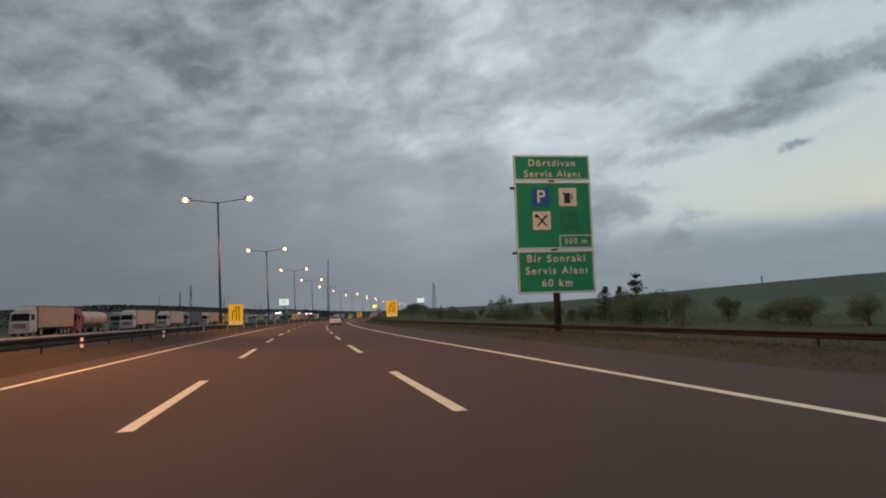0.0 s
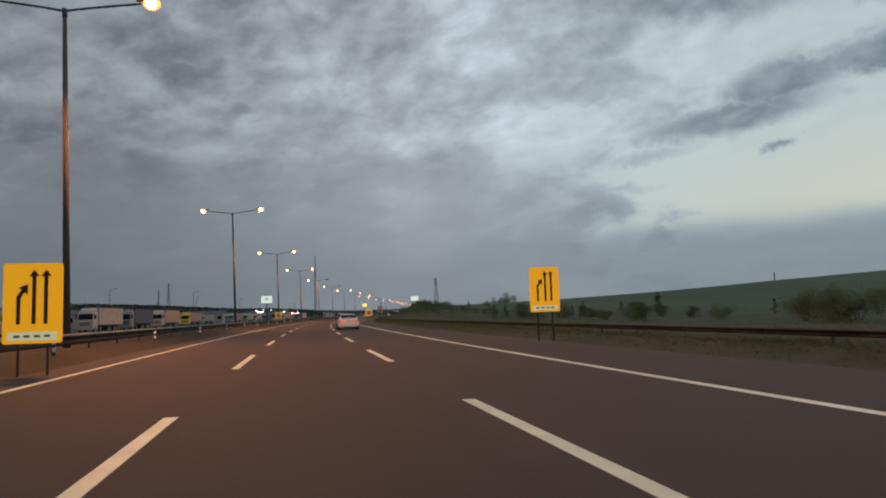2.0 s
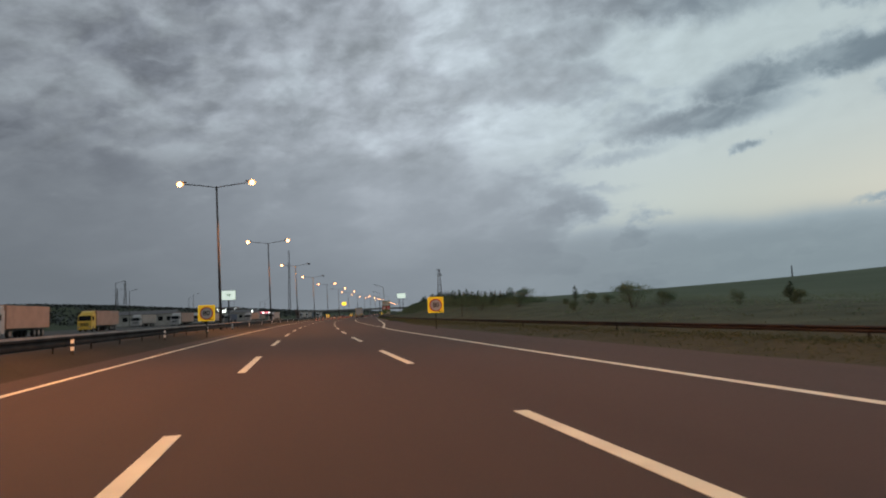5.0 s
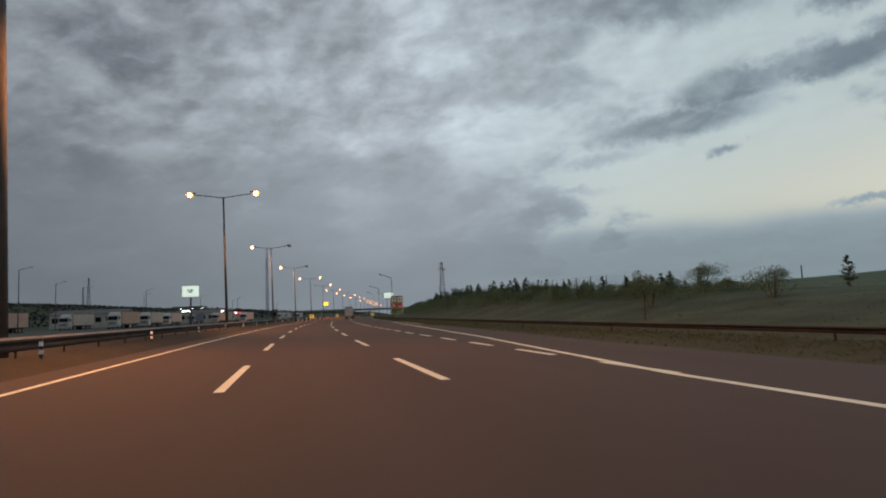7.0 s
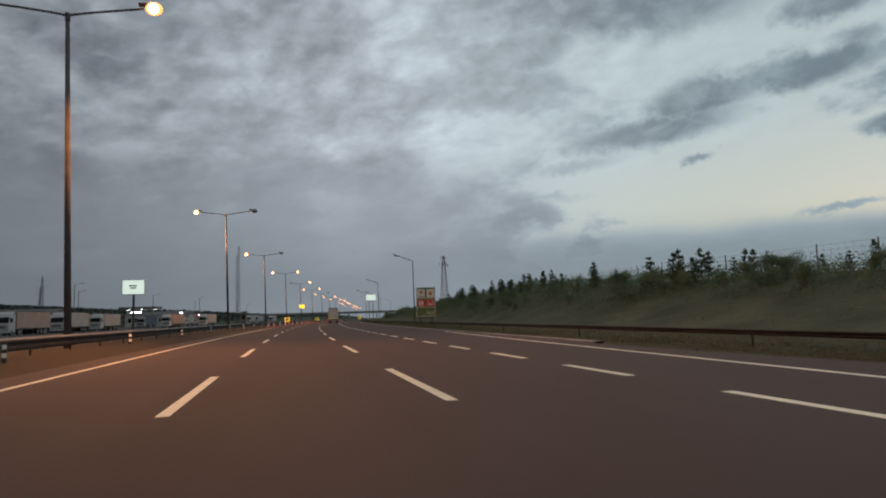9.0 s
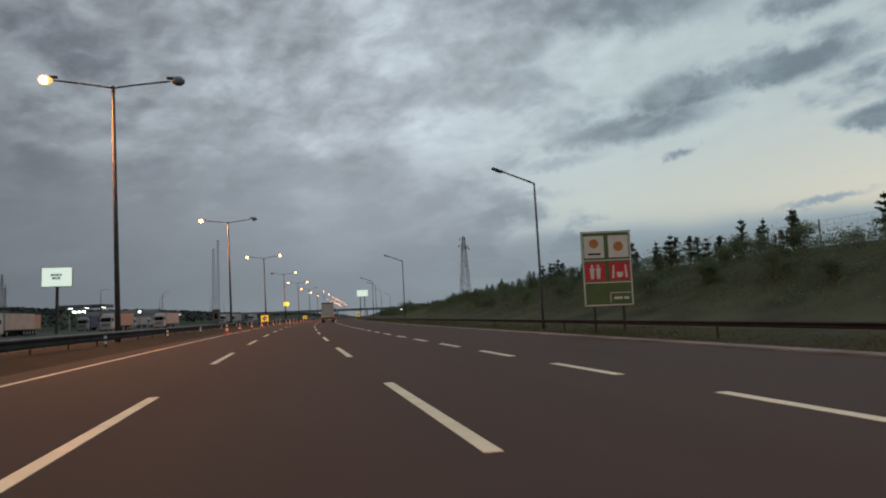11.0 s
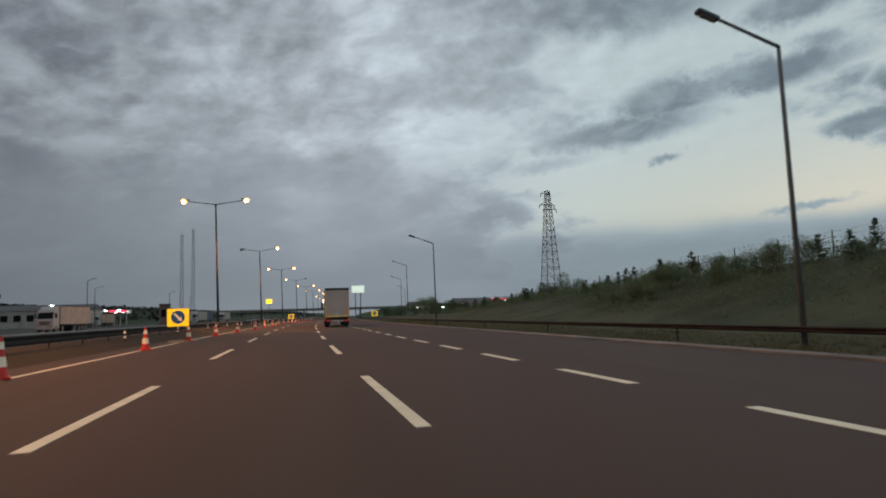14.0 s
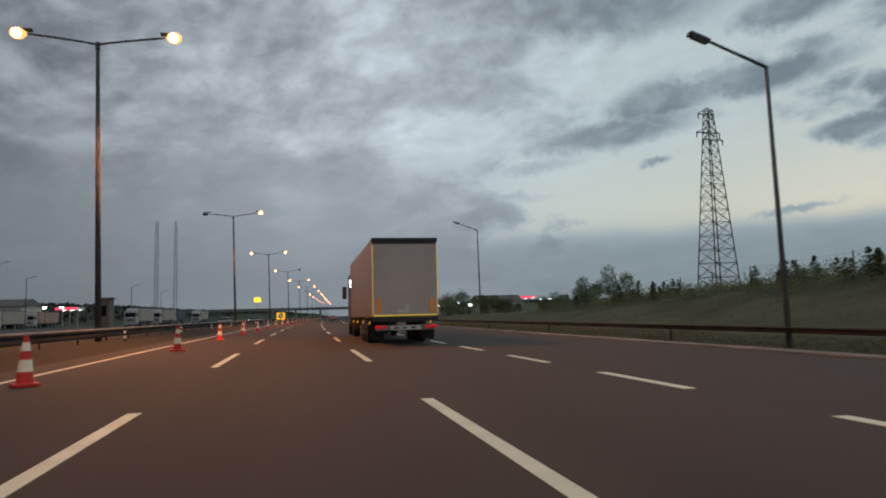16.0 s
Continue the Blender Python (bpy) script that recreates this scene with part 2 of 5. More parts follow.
# ---- materials ----
def material(name, base, rough=0.6, metal=0.0, vary=0.12, scale=3.0, fine=40.0, bump=0.1, tint=None, emit=None, power=0.0, rand=0.0,
             spec=0.4, coords="Object", streak=None, thin=0.0):
    """A surface with broad stains and fine grain; tint is the stain's colour; thin: the share of light that passes through a leaf."""
    m = bpy.data.materials.new(name)
    m.use_nodes = True
    t = m.node_tree
    b = t.nodes["Principled BSDF"]
    b.inputs["Roughness"].default_value, b.inputs["Metallic"].default_value = rough, metal
    b.inputs["Specular IOR Level"].default_value = spec
    tc = t.nodes.new("ShaderNodeTexCoord")
    big, small = t.nodes.new("ShaderNodeTexNoise"), t.nodes.new("ShaderNodeTexNoise")
    big.inputs["Scale"].default_value, small.inputs["Scale"].default_value = scale, fine
    big.inputs["Detail"].default_value, small.inputs["Detail"].default_value = 4, 3
    for n in (big, small):
        t.links.new(tc.outputs[coords], n.inputs["Vector"])
    if streak:
        mp = t.nodes.new("ShaderNodeMapping")
        mp.inputs["Scale"].default_value = streak
        t.links.new(tc.outputs["UV"], mp.inputs["Vector"])
        t.links.new(mp.outputs[0], big.inputs["Vector"])
    ramp = t.nodes.new("ShaderNodeMapRange")
    ramp.inputs["From Min"].default_value, ramp.inputs["From Max"].default_value = 0.35, 0.68
    t.links.new(big.outputs["Fac"], ramp.inputs["Value"])
    mix = t.nodes.new("ShaderNodeMix")
    mix.data_type = "RGBA"
    other = tint or tuple(c * (1 - 2.2 * vary) for c in base)
    mix.inputs[6].default_value, mix.inputs[7].default_value = (*base, 1), (*other, 1)
    t.links.new(ramp.outputs[0], mix.inputs[0])
    hsv = t.nodes.new("ShaderNodeHueSaturation")
    val = t.nodes.new("ShaderNodeMath")
    val.operation = "MULTIPLY_ADD"
    val.inputs[1].default_value, val.inputs[2].default_value = vary * 1.6, 1.0 - vary * 0.8
    t.links.new(small.outputs["Fac"], val.inputs[0])
    out = val.outputs[0]
    if rand:
        info = t.nodes.new("ShaderNodeObjectInfo")
        r = t.nodes.new("ShaderNodeMath")
        r.operation = "MULTIPLY_ADD"
        r.inputs[1].default_value = rand
        t.links.new(info.outputs["Random"], r.inputs[0])
        t.links.new(out, r.inputs[2])
        out = r.outputs[0]
    t.links.new(out, hsv.inputs["Value"])
    t.links.new(mix.outputs[2], hsv.inputs["Color"])
    t.links.new(hsv.outputs[0], b.inputs["Base Color"])
    if bump:
        bn = t.nodes.new("ShaderNodeBump")
        bn.inputs["Strength"].default_value, bn.inputs["Distance"].default_value = bump, 0.02
        t.links.new(small.outputs["Fac"], bn.inputs["Height"])
        t.links.new(bn.outputs[0], b.inputs["Normal"])
    if emit:
        b.inputs["Emission Color"].default_value, b.inputs["Emission Strength"].default_value = (*emit, 1), power
    if thin:
        through_leaf, both = t.nodes.new("ShaderNodeBsdfTranslucent"), t.nodes.new("ShaderNodeMixShader")
        t.links.new(hsv.outputs[0], through_leaf.inputs["Color"])
        both.inputs[0].default_value = thin
        t.links.new(b.outputs[0], both.inputs[1])
        t.links.new(through_leaf.outputs[0], both.inputs[2])
        t.links.new(both.outputs[0], t.nodes["Material Output"].inputs["Surface"])
    return m


M_ASPHALT = material("asphalt", (0.0400, 0.0293, 0.0245), 0.9, vary=0.16, scale=1.0, fine=60, bump=0.25, spec=0.25, tint=(0.0325, 0.0238, 0.0200), streak=(0.75, 0.035, 1.0))
M_ASPHALT2 = material("old_asphalt", (0.06, 0.053, 0.048), 0.9, vary=0.15, scale=0.2, fine=40, bump=0.2, spec=0.25)
M_PAINT = material("road_paint", (0.55, 0.56, 0.42), 0.6, vary=0.12, scale=1.2, fine=25, bump=0.1, tint=(0.43, 0.44, 0.33))
M_GROUND = material("dry_grass", (0.056, 0.066, 0.037), 0.95, vary=0.35, scale=0.3, fine=2.2, bump=0.8, tint=(0.026, 0.034, 0.018), spec=0.1)
M_VERGE = material("verge_earth", (0.046, 0.046, 0.026), 0.95, vary=0.35, scale=0.9, fine=4, bump=0.8, tint=(0.034, 0.036, 0.018), spec=0.1)
M_POST = material("weathered_post", (0.048, 0.044, 0.030), 0.9, 0.0, vary=0.2, scale=1, fine=12, bump=0.1, spec=0.1)
# paler than the near grass: aerial haze put into the hill's colour
M_HILL = material("hill_meadow", (0.066, 0.084, 0.048), 0.95, vary=0.2, scale=0.03, fine=0.8, bump=0.3, tint=(0.050, 0.066, 0.036), spec=0.1)
M_GUTTER = material("dirty_gutter_concrete", (0.16, 0.155, 0.145), 0.9, vary=0.25, scale=0.5, fine=10, bump=0.3)
# the sky's reflection along the rail's rounded top, put into a paler colour
M_RAILGLEAM = material("rail_top_sky_gleam", (0.24, 0.225, 0.21), 0.8, 0.0, vary=0.15, scale=1, fine=12, bump=0.05)
M_DIRT = material("median_dirt", (0.035, 0.029, 0.022), 0.95, vary=0.25, scale=0.4, fine=6, bump=0.5, tint=(0.027, 0.025, 0.017), spec=0.1)
M_CONC = material("concrete", (0.24, 0.225, 0.20), 0.85, vary=0.15, scale=0.8, fine=20, bump=0.2)
M_STEEL = material("galvanised_steel", (0.42, 0.42, 0.41), 0.5, 0.6, vary=0.12, scale=2, fine=30, bump=0.05)
M_RUST = material("weathered_rail", (0.036, 0.032, 0.030), 0.9, 0.0, vary=0.2, scale=1, fine=12, bump=0.1, spec=0.08)
M_POLE = material("pole_paint", (0.105, 0.096, 0.092), 0.9, 0.0, vary=0.12, scale=1.5, fine=25, bump=0, spec=0.05)
M_GREYPOLE = material("grey_pole_paint", (0.115, 0.145, 0.155), 0.8, 0.0, vary=0.12, scale=1.5, fine=25, bump=0.05, spec=0.1)
M_DARK = material("dark_metal", (0.05, 0.052, 0.055), 0.6, 0.3, vary=0.15)
M_WHITE = material("reflective_white", (0.85, 0.85, 0.82), 0.4, vary=0.06, scale=4, bump=0)
M_BLACK = material("black_rubber", (0.018, 0.018, 0.019), 0.7, vary=0.2, scale=6)
M_SIGN_GREEN = material("sign_green", (0.008, 0.25, 0.115), 0.4, vary=0.08, scale=1.2, fine=30, bump=0.02)
M_SIGN_DULL = material("sign_faded_green", (0.02, 0.19, 0.085), 0.5, vary=0.1, scale=2, bump=0)
M_SIGN_WHITE = material("sign_white", (0.64, 0.67, 0.60), 0.45, vary=0.06, scale=2, bump=0)
M_SIGN_BLUE = material("sign_blue", (0.015, 0.11, 0.36), 0.4, vary=0.06, bump=0)
M_SIGN_RED = material("sign_red", (0.55, 0.03, 0.05), 0.4, vary=0.08, bump=0)
# these three sign sheets emit a little, in place of headlights thrown back
M_ORANGE = material("headlit_sign_orange", (0.9, 0.36, 0.01), 0.35, vary=0.06, scale=2, bump=0, emit=(1.0, 0.45, 0.01), power=0.5)
M_YELLOW = material("headlit_sign_yellow", (0.95, 0.66, 0.02), 0.35, vary=0.05, scale=2, bump=0, emit=(1.0, 0.70, 0.02), power=0.45)
M_BOARD_ORANGE = material("headlit_board_orange", (0.9, 0.46, 0.02), 0.35, vary=0.06, scale=2, bump=0, emit=(1.0, 0.52, 0.02), power=0.3)
M_DISC = material("worn_disc_white", (0.58, 0.50, 0.46), 0.5, vary=0.08, scale=3, bump=0)
M_SIGN_OLIVE = material("sign_olive_green", (0.080, 0.140, 0.048), 0.5, vary=0.1, scale=2, bump=0)
M_LOGO = material("faded_orange_print", (0.50, 0.20, 0.06), 0.5, vary=0.1, bump=0)
M_SIGN_BLACK = material("sign_black", (0.02, 0.018, 0.015), 0.5, vary=0.1, bump=0)
M_CONE = material("cone_red", (0.58, 0.035, 0.022), 0.5, vary=0.12, scale=5, bump=0.02, rand=0.15)
M_BAND = material("cone_band_white", (0.88, 0.80, 0.64), 0.4, vary=0.06, scale=4, bump=0)
M_CAR = material("white_car_paint", (0.80, 0.76, 0.71), 0.22, vary=0.03, scale=1.0, fine=200, bump=0, spec=0.5)
M_GLASS = material("tinted_glass", (0.010, 0.010, 0.012), 0.25, vary=0.1, bump=0, spec=0.10)
M_TAIL = material("tail_lamp", (0.45, 0.01, 0.01), 0.2, vary=0.05, bump=0, emit=(1.0, 0.02, 0.04), power=0.28)
M_TAILBAR = material("tail_lamp_bar", (0.6, 0.1, 0.08), 0.3, vary=0, bump=0, emit=(1.0, 0.22, 0.16), power=1.9)
# light falling on plate and notice strip is put in as emission
M_PLATE = material("number_plate", (0.75, 0.72, 0.5), 0.4, vary=0.05, bump=0, emit=(1.0, 0.88, 0.45), power=0.3)
M_RIM = material("alloy_rim", (0.16, 0.16, 0.165), 0.35, 0.8, vary=0.1, bump=0)
M_DOORS = material("trailer_door_grey", (0.54, 0.47, 0.425), 0.55, vary=0.07, scale=0.6, fine=18, bump=0.03)
M_CURTAIN = material("trailer_curtain", (0.135, 0.112, 0.112), 0.38, vary=0.12, scale=0.8, fine=8, bump=0.1)
# tape and straps are no lamps: their faint emission imitates reflected headlights
M_TAPE = material("headlit_tape", (0.85, 0.55, 0.04), 0.4, vary=0.06, bump=0, emit=(1.0, 0.66, 0.12), power=0.25)
M_STRAP = material("headlit_orange_strap", (0.75, 0.22, 0.02), 0.5, vary=0.1, bump=0, emit=(1.0, 0.3, 0.01), power=0.1)
M_SODIUM = material("sodium_lamp", (0.9, 0.6, 0.3), 0.4, vary=0, bump=0, emit=(1.0, 0.36, 0.07), power=1.9)
# for the added core that imitates the overexposed middle of a lit lamp
M_GLARECORE = material("sodium_glare_core", (0.9, 0.7, 0.4), 0.4, vary=0, bump=0, emit=(1.0, 0.38, 0.13), power=13.0)
M_LAMP_OFF = material("lamp_glass_unlit", (0.22, 0.23, 0.24), 0.3, vary=0.1, bump=0)
M_WLIGHT = material("white_light", (0.9, 0.9, 0.9), 0.4, vary=0, bump=0, emit=(0.92, 1.0, 0.93), power=6.0)
M_BOARD = material("lit_billboard_face", (0.8, 0.85, 0.8), 0.4, vary=0.08, scale=0.4, bump=0, emit=(0.80, 0.95, 0.80), power=0.7)
M_RLIGHT = material("red_light_strip", (0.6, 0.02, 0.04), 0.4, vary=0, bump=0, emit=(1.0, 0.05, 0.12), power=1.6)
M_YBEACON = material("amber_beacon", (0.9, 0.6, 0.05), 0.4, vary=0, bump=0, emit=(1.0, 0.62, 0.03), power=2.0)
M_MARKER = material("amber_marker", (0.8, 0.4, 0.05), 0.4, vary=0, bump=0, emit=(1.0, 0.5, 0.04), power=0.7)
M_BARK = material("bark", (0.09, 0.07, 0.05), 0.9, vary=0.25, scale=8, fine=40, bump=0.4)
M_LEAF = material("bush_leaf", (0.114, 0.148, 0.088), 0.8, vary=0.25, scale=2.0, fine=14, bump=0, rand=0.3, spec=0.03, tint=(0.090, 0.120, 0.070), thin=0.42)
M_NEEDLE = material("pine_needle", (0.084, 0.114, 0.074), 0.75, vary=0.3, scale=2.0, fine=14, bump=0, rand=0.4, spec=0.04, tint=(0.048, 0.070, 0.046), thin=0.3)
M_GRASS = material("verge_grass", (0.098, 0.102, 0.054), 0.95, vary=0.3, scale=0.5, fine=9, bump=0, spec=0.1, tint=(0.095, 0.102, 0.052), thin=0.45)
# the grey haze of distance is put into this leaf colour
M_FARLEAF = material("hazy_far_leaf", (0.080, 0.084, 0.078), 0.9, vary=0.2, scale=0.05, fine=0.6, bump=0, spec=0.02)
M_WALL = material("rendered_wall", (0.42, 0.39, 0.35), 0.85, vary=0.12, scale=0.5, fine=10, bump=0.1)
M_KIOSK = material("stained_render", (0.15, 0.13, 0.12), 0.9, vary=0.15, scale=0.6, fine=8, bump=0.1)
M_ROOF = material("dark_roof", (0.11, 0.10, 0.10), 0.8, vary=0.15, scale=0.6, fine=8, bump=0.2)


# ---- mesh helpers ----
def thing(name, m, label, category, group="", kind=""):
    ob = new(name)
    ob.matrix_world = m
    return tagged(ob, label, category, group, kind)


def finish(name, bm, mats, smooth=False):
    me = bpy.data.meshes.new(name)
    bmesh.ops.recalc_face_normals(bm, faces=bm.faces)
    bm.to_mesh(me)
    bm.free()
    for m in (mats if isinstance(mats, (list, tuple)) else [mats]):
        me.materials.append(m)
    if smooth:
        for p in me.polygons:
            p.use_smooth = True
    return me


def part(name, bm, mats, parent, label="", smooth=False, m=None):
    ob = new(name, finish(name, bm, mats, smooth) if isinstance(bm, bmesh.types.BMesh) else bm)
    ob.parent = parent
    if m is not None:
        ob.matrix_local = m
    return tagged(ob, label)


def box(bm, c, d, bevel=0.0, mi=0):
    r = bmesh.ops.create_cube(bm, size=1.0, matrix=Matrix.Translation(c) @ Matrix.Diagonal((*d, 1)))
    vs = r["verts"]
    fs = {f for v in vs for f in v.link_faces}
    for f in fs:
        f.material_index = mi
    if bevel:
        es = list({e for v in vs for e in v.link_edges})
        bmesh.ops.bevel(bm, geom=es, offset=bevel, segments=2, affect="EDGES", profile=0.6)
    return bm


def rod(bm, a, b, r0, r1=None, n=8, mi=0):
    a, b = Vector(a), Vector(b)
    r1 = r0 if r1 is None else r1
    q = (b - a).to_track_quat("Z", "Y")
    rings = []
    for p, r in ((a, r0), (b, r1)):
        rings.append([bm.verts.new(p + q @ Vector((r * math.cos(2 * math.pi * i / n), r * math.sin(2 * math.pi * i / n), 0))) for i in range(n)])
    for i in range(n):
        f = bm.faces.new((rings[0][i], rings[0][(i + 1) % n], rings[1][(i + 1) % n], rings[1][i]))
        f.material_index = mi
    for ring in (rings[0][::-1], rings[1]):
        bm.faces.new(ring).material_index = mi
    return bm


def prism(bm, pts, y0, y1, mi=0):
    """A plate of the outline pts (x, z), from y0 to y1."""
    a = [bm.verts.new((x, y0, z)) for x, z in pts]
    b = [bm.verts.new((x, y1, z)) for x, z in pts]
    bm.faces.new(a).material_index = mi
    bm.faces.new(b[::-1]).material_index = mi
    n = len(pts)
    for i in range(n):
        bm.faces.new((a[i], b[i], b[(i + 1) % n], a[(i + 1) % n])).material_index = mi
    return bm


def B():
    return bmesh.new()


def disc_pts(cx, cz, r, n=28):
    return [(cx + r * math.cos(2 * math.pi * i / n), cz + r * math.sin(2 * math.pi * i / n)) for i in range(n)]


def round_rect(cx, cz, w, h, r, n=4):
    out = []
    for k, (sx, sz) in enumerate(((1, 1), (-1, 1), (-1, -1), (1, -1))):
        for i in range(n + 1):
            a = math.pi / 2 * (k + i / n)
            out.append((cx + sx * (w / 2 - r) + r * math.cos(a), cz + sz * (h / 2 - r) + r * math.sin(a)))
    return out


def words(text, size, x, z, y, mats, parent, space=1.0):
    """Lettering that stands upright, centred at x, z, its face towards -y: each letter a part of its own."""
    cu = bpy.data.curves.new("lettering", "FONT")
    cu.body, cu.size, cu.align_x, cu.align_y, cu.extrude, cu.space_character, cu.offset = text, size, "CENTER", "CENTER", 0.004, space, size * 0.014
    tmp = bpy.data.objects.new("lettering", cu)
    scene.collection.objects.link(tmp)
    me = bpy.data.meshes.new_from_object(tmp.evaluated_get(bpy.context.evaluated_depsgraph_get()))
    bpy.data.objects.remove(tmp)
    whole = bmesh.new()
    whole.from_mesh(me)
    bpy.data.meshes.remove(me)
    islands, seen = [], set()
    for v in whole.verts:
        if v in seen:
            continue
        seen.add(v)
        stack, got = [v], []
        while stack:
            w = stack.pop()
            got.append(w)
            for e in w.link_edges:
                o = e.other_vert(w)
                if o not in seen:
                    seen.add(o)
                    stack.append(o)
        islands.append([min(q.co.x for q in got), max(q.co.x for q in got), got])
    letters = []
    for lo, hi, got in sorted(islands, key=lambda i: i[0]):
        if letters and lo < letters[-1][1] - 0.15 * (hi - lo):
            letters[-1][1] = max(hi, letters[-1][1])
            letters[-1][2].extend(got)
        else:
            letters.append([lo, hi, got])
    put = Matrix.Translation((x, y, z)) @ Euler((radians(90), 0, 0)).to_matrix().to_4x4()
    for lo, hi, got in letters:
        bm = bmesh.new()
        made = {v: bm.verts.new(put @ v.co) for v in got}
        for f in {f for v in got for f in v.link_faces}:
            bm.faces.new([made[v] for v in f.verts])
        part("letter", bm, mats, parent)
    whole.free()


def strip(name, s0, s1, ds, us, zs, mat, label, category, kind="structure", wave=0.0):
    """A ribbon along the road; us and zs may be numbers or functions of s."""
    bm = B()
    uv = bm.loops.layers.uv.new("along")
    prev = None
    s = s0
    while s <= s1 + 1e-6:
        row = []
        for u, z in zip(us, zs):
            uu = u(s) if callable(u) else u
            zz = z(s) if callable(z) else z
            if wave:
                uu += wave * (noise.noise(Vector((s * 0.35, uu, 3.1))) + 0.6 * noise.noise(Vector((s * 1.3, uu, 9.1))))
            row.append((bm.verts.new(at(s, uu, zz)), (uu, s)))
        if prev:
            for q in zip(prev, prev[1:], row[1:], row):
                f = bm.faces.new([v for v, _ in q])
                for lp, (_, c) in zip(f.loops, q):
                    lp[uv].uv = c
        prev = row
        s += ds
    ob = new(name, finish(name, bm, mat, False))
    return tagged(ob, label, category, "", kind)


# ---- ground, road and lines ----
def edge_line(s):
    return lerp_rows(s, [(22, 7.42), (36, 7.29), (75, 7.29), (95, 7.40), (150, 7.40), (168, 7.27), (178, 7.42), (198, 9.3), (222, 10.7), (242, 11.5), (264, 12.45), (390, 13.1)])


def pave_edge(s):
    ragged = (0.28 * noise.noise(Vector((s * 0.13, 3.3, 0))) + 0.12 * noise.noise(Vector((s * 0.55, 8.1, 0)))) * (1 - ease(s, 215, 240))
    return ragged + lerp_rows(s, [(150, 10.6), (190, 11.2), (222, 13.0), (230, 12.4), (285, 12.9), (390, 13.6)])


def rail_u(s):
    return lerp_rows(s, [(150, 13.0), (250, 14.1), (300, 14.5)])


def foot_u(s):
    """Where the bank begins to rise."""
    return lerp_rows(s, [(150, 13.0), (250, 15.6), (300, 16.0)])


def bank(s):
    return lerp_rows(s, [(60, 0.5), (130, 0.5), (200, 1.75), (235, 2.8), (265, 3.5), (300, 4.1), (345, 4.0), (365, 3.6), (385, 3.0), (405, 2.7), (445, 1.3), (500, 0.9), (640, 0.4)])


def ground_z(s, u):
    z = -0.06
    ru = foot_u(s)
    if u > 9:
        z += 0.24 * ease(u, pave_edge(s) + 0.2, ru)
        d = u - ru
        z += (bank(s) - 0.3) * ease(d, 0.8, 15.0)
        hill = 16.3 * ease(u, 38, 310) + 5.0 * ease(u, 300, 900)
        z += hill * lerp_rows(s, [(200, 0.72), (380, 0.69), (470, 0.575), (540, 0.5), (700, 0.35)])
        z += 0.25 * noise.noise(Vector((s * 0.06, u * 0.06, 0))) * ease(d, 2, 15)
    if u < -4.5:
        z += 0.34 * ease(-u, 5.2, 6.6) * (1 - ease(-u, 8.7, 9.5))
    far = ease(s, 950, 1350)
    side = ease(abs(u), 26, 70)
    z += far * side * (9.0 + 4.0 * noise.noise(Vector((s * 0.004, u * 0.006, 5))))
    if u < -60:
        z += 12.5 * ease(-u, 190, 420) + 12.5 * ease(s, 560, 900) * ease(-u, 60, 190) * (1 - far)
        z += 2.5 * noise.noise(Vector((s * 0.01, u * 0.008, 2))) * ease(-u, 150, 300)
    return z


def make_ground():
    us = [-2600, -1500, -900, -600, -450, -360, -300, -250, -210, -170, -130, -100, -75, -60, -45, -30, -22, -12, -9.6, -9.2, -8.7, -7.6, -6.6, -6.1, -5.6, -5.1, -4.6, -2, 4, 9,
          10.2, 11, 11.8, 12.6, 13.4, 14.2, 15, 16, 17, 18.5, 20, 22, 24, 26, 28, 30, 33, 37, 42, 50, 60, 75, 95, 120, 150, 190, 240, 300, 380, 500,
          700, 1000, 1600, 2600]
    ss = list(range(-380, -40, 40)) + list(range(-40, 560, 6)) + list(range(560, 1400, 40)) + list(range(1400, 3150, 150))
    bm = B()
    rows = [[bm.verts.new(at(s, u, ground_z(s, u))) for u in us] for s in ss]
    for r0, r1 in zip(rows, rows[1:]):
        for i in range(len(us) - 1):
            f = bm.faces.new((r0[i], r0[i + 1], r1[i + 1], r1[i]))
            f.material_index = 1 if -22 <= us[i] < -4.7 else 2 if 9 <= us[i] < 16.5 else 3 if us[i] >= 36 else 0
            f.smooth = True
    ob = new("ground", finish("ground", bm, [M_GROUND, M_DIRT, M_VERGE, M_HILL]))
    tagged(ob, "dark green grass land with a bare dirt median", "ground", "", "structure")


make_ground()
road = strip("road", -300, 2600, 2, (-5.0, -2, 1.9, 5.6, 9, pave_edge), (0, 0, 0, 0, 0, 0), M_ASPHALT,
             "worn grey-brown asphalt motorway carriageway", "road", wave=0.0)
far_road = strip("road", -300, 2600, 8, (-22.2, -16, -9.4), (-0.01, -0.01, -0.01), M_ASPHALT2,
                 "asphalt carriageway of the opposite direction", "road")
apron = strip("pavement", 40, 720, 10, (-78, -50, -24.5), (0.0, 0.0, 0.0), M_ASPHALT2, "worn asphalt lorry park beside the motorway", "parking lot")
for nm, fu, hw, a, b in (("edge_line", lambda s: -3.75, 0.085, -200, 2200), ("edge_line", edge_line, 0.095, -200, 262),
                         ("edge_line", lambda s: -10.2, 0.075, -200, 1600), ("edge_line", lambda s: -21.3, 0.075, -200, 1600)):
    ob = strip(nm, a, b, 3 if b > 1800 or b == 262 else 8, (lambda s, f=fu, w=hw: f(s) - w, lambda s, f=fu, w=hw: f(s) + w), (0.005, 0.005), M_PAINT,
               "", "", "")
    ob.parent = road
    tagged(ob, "worn white painted edge line")
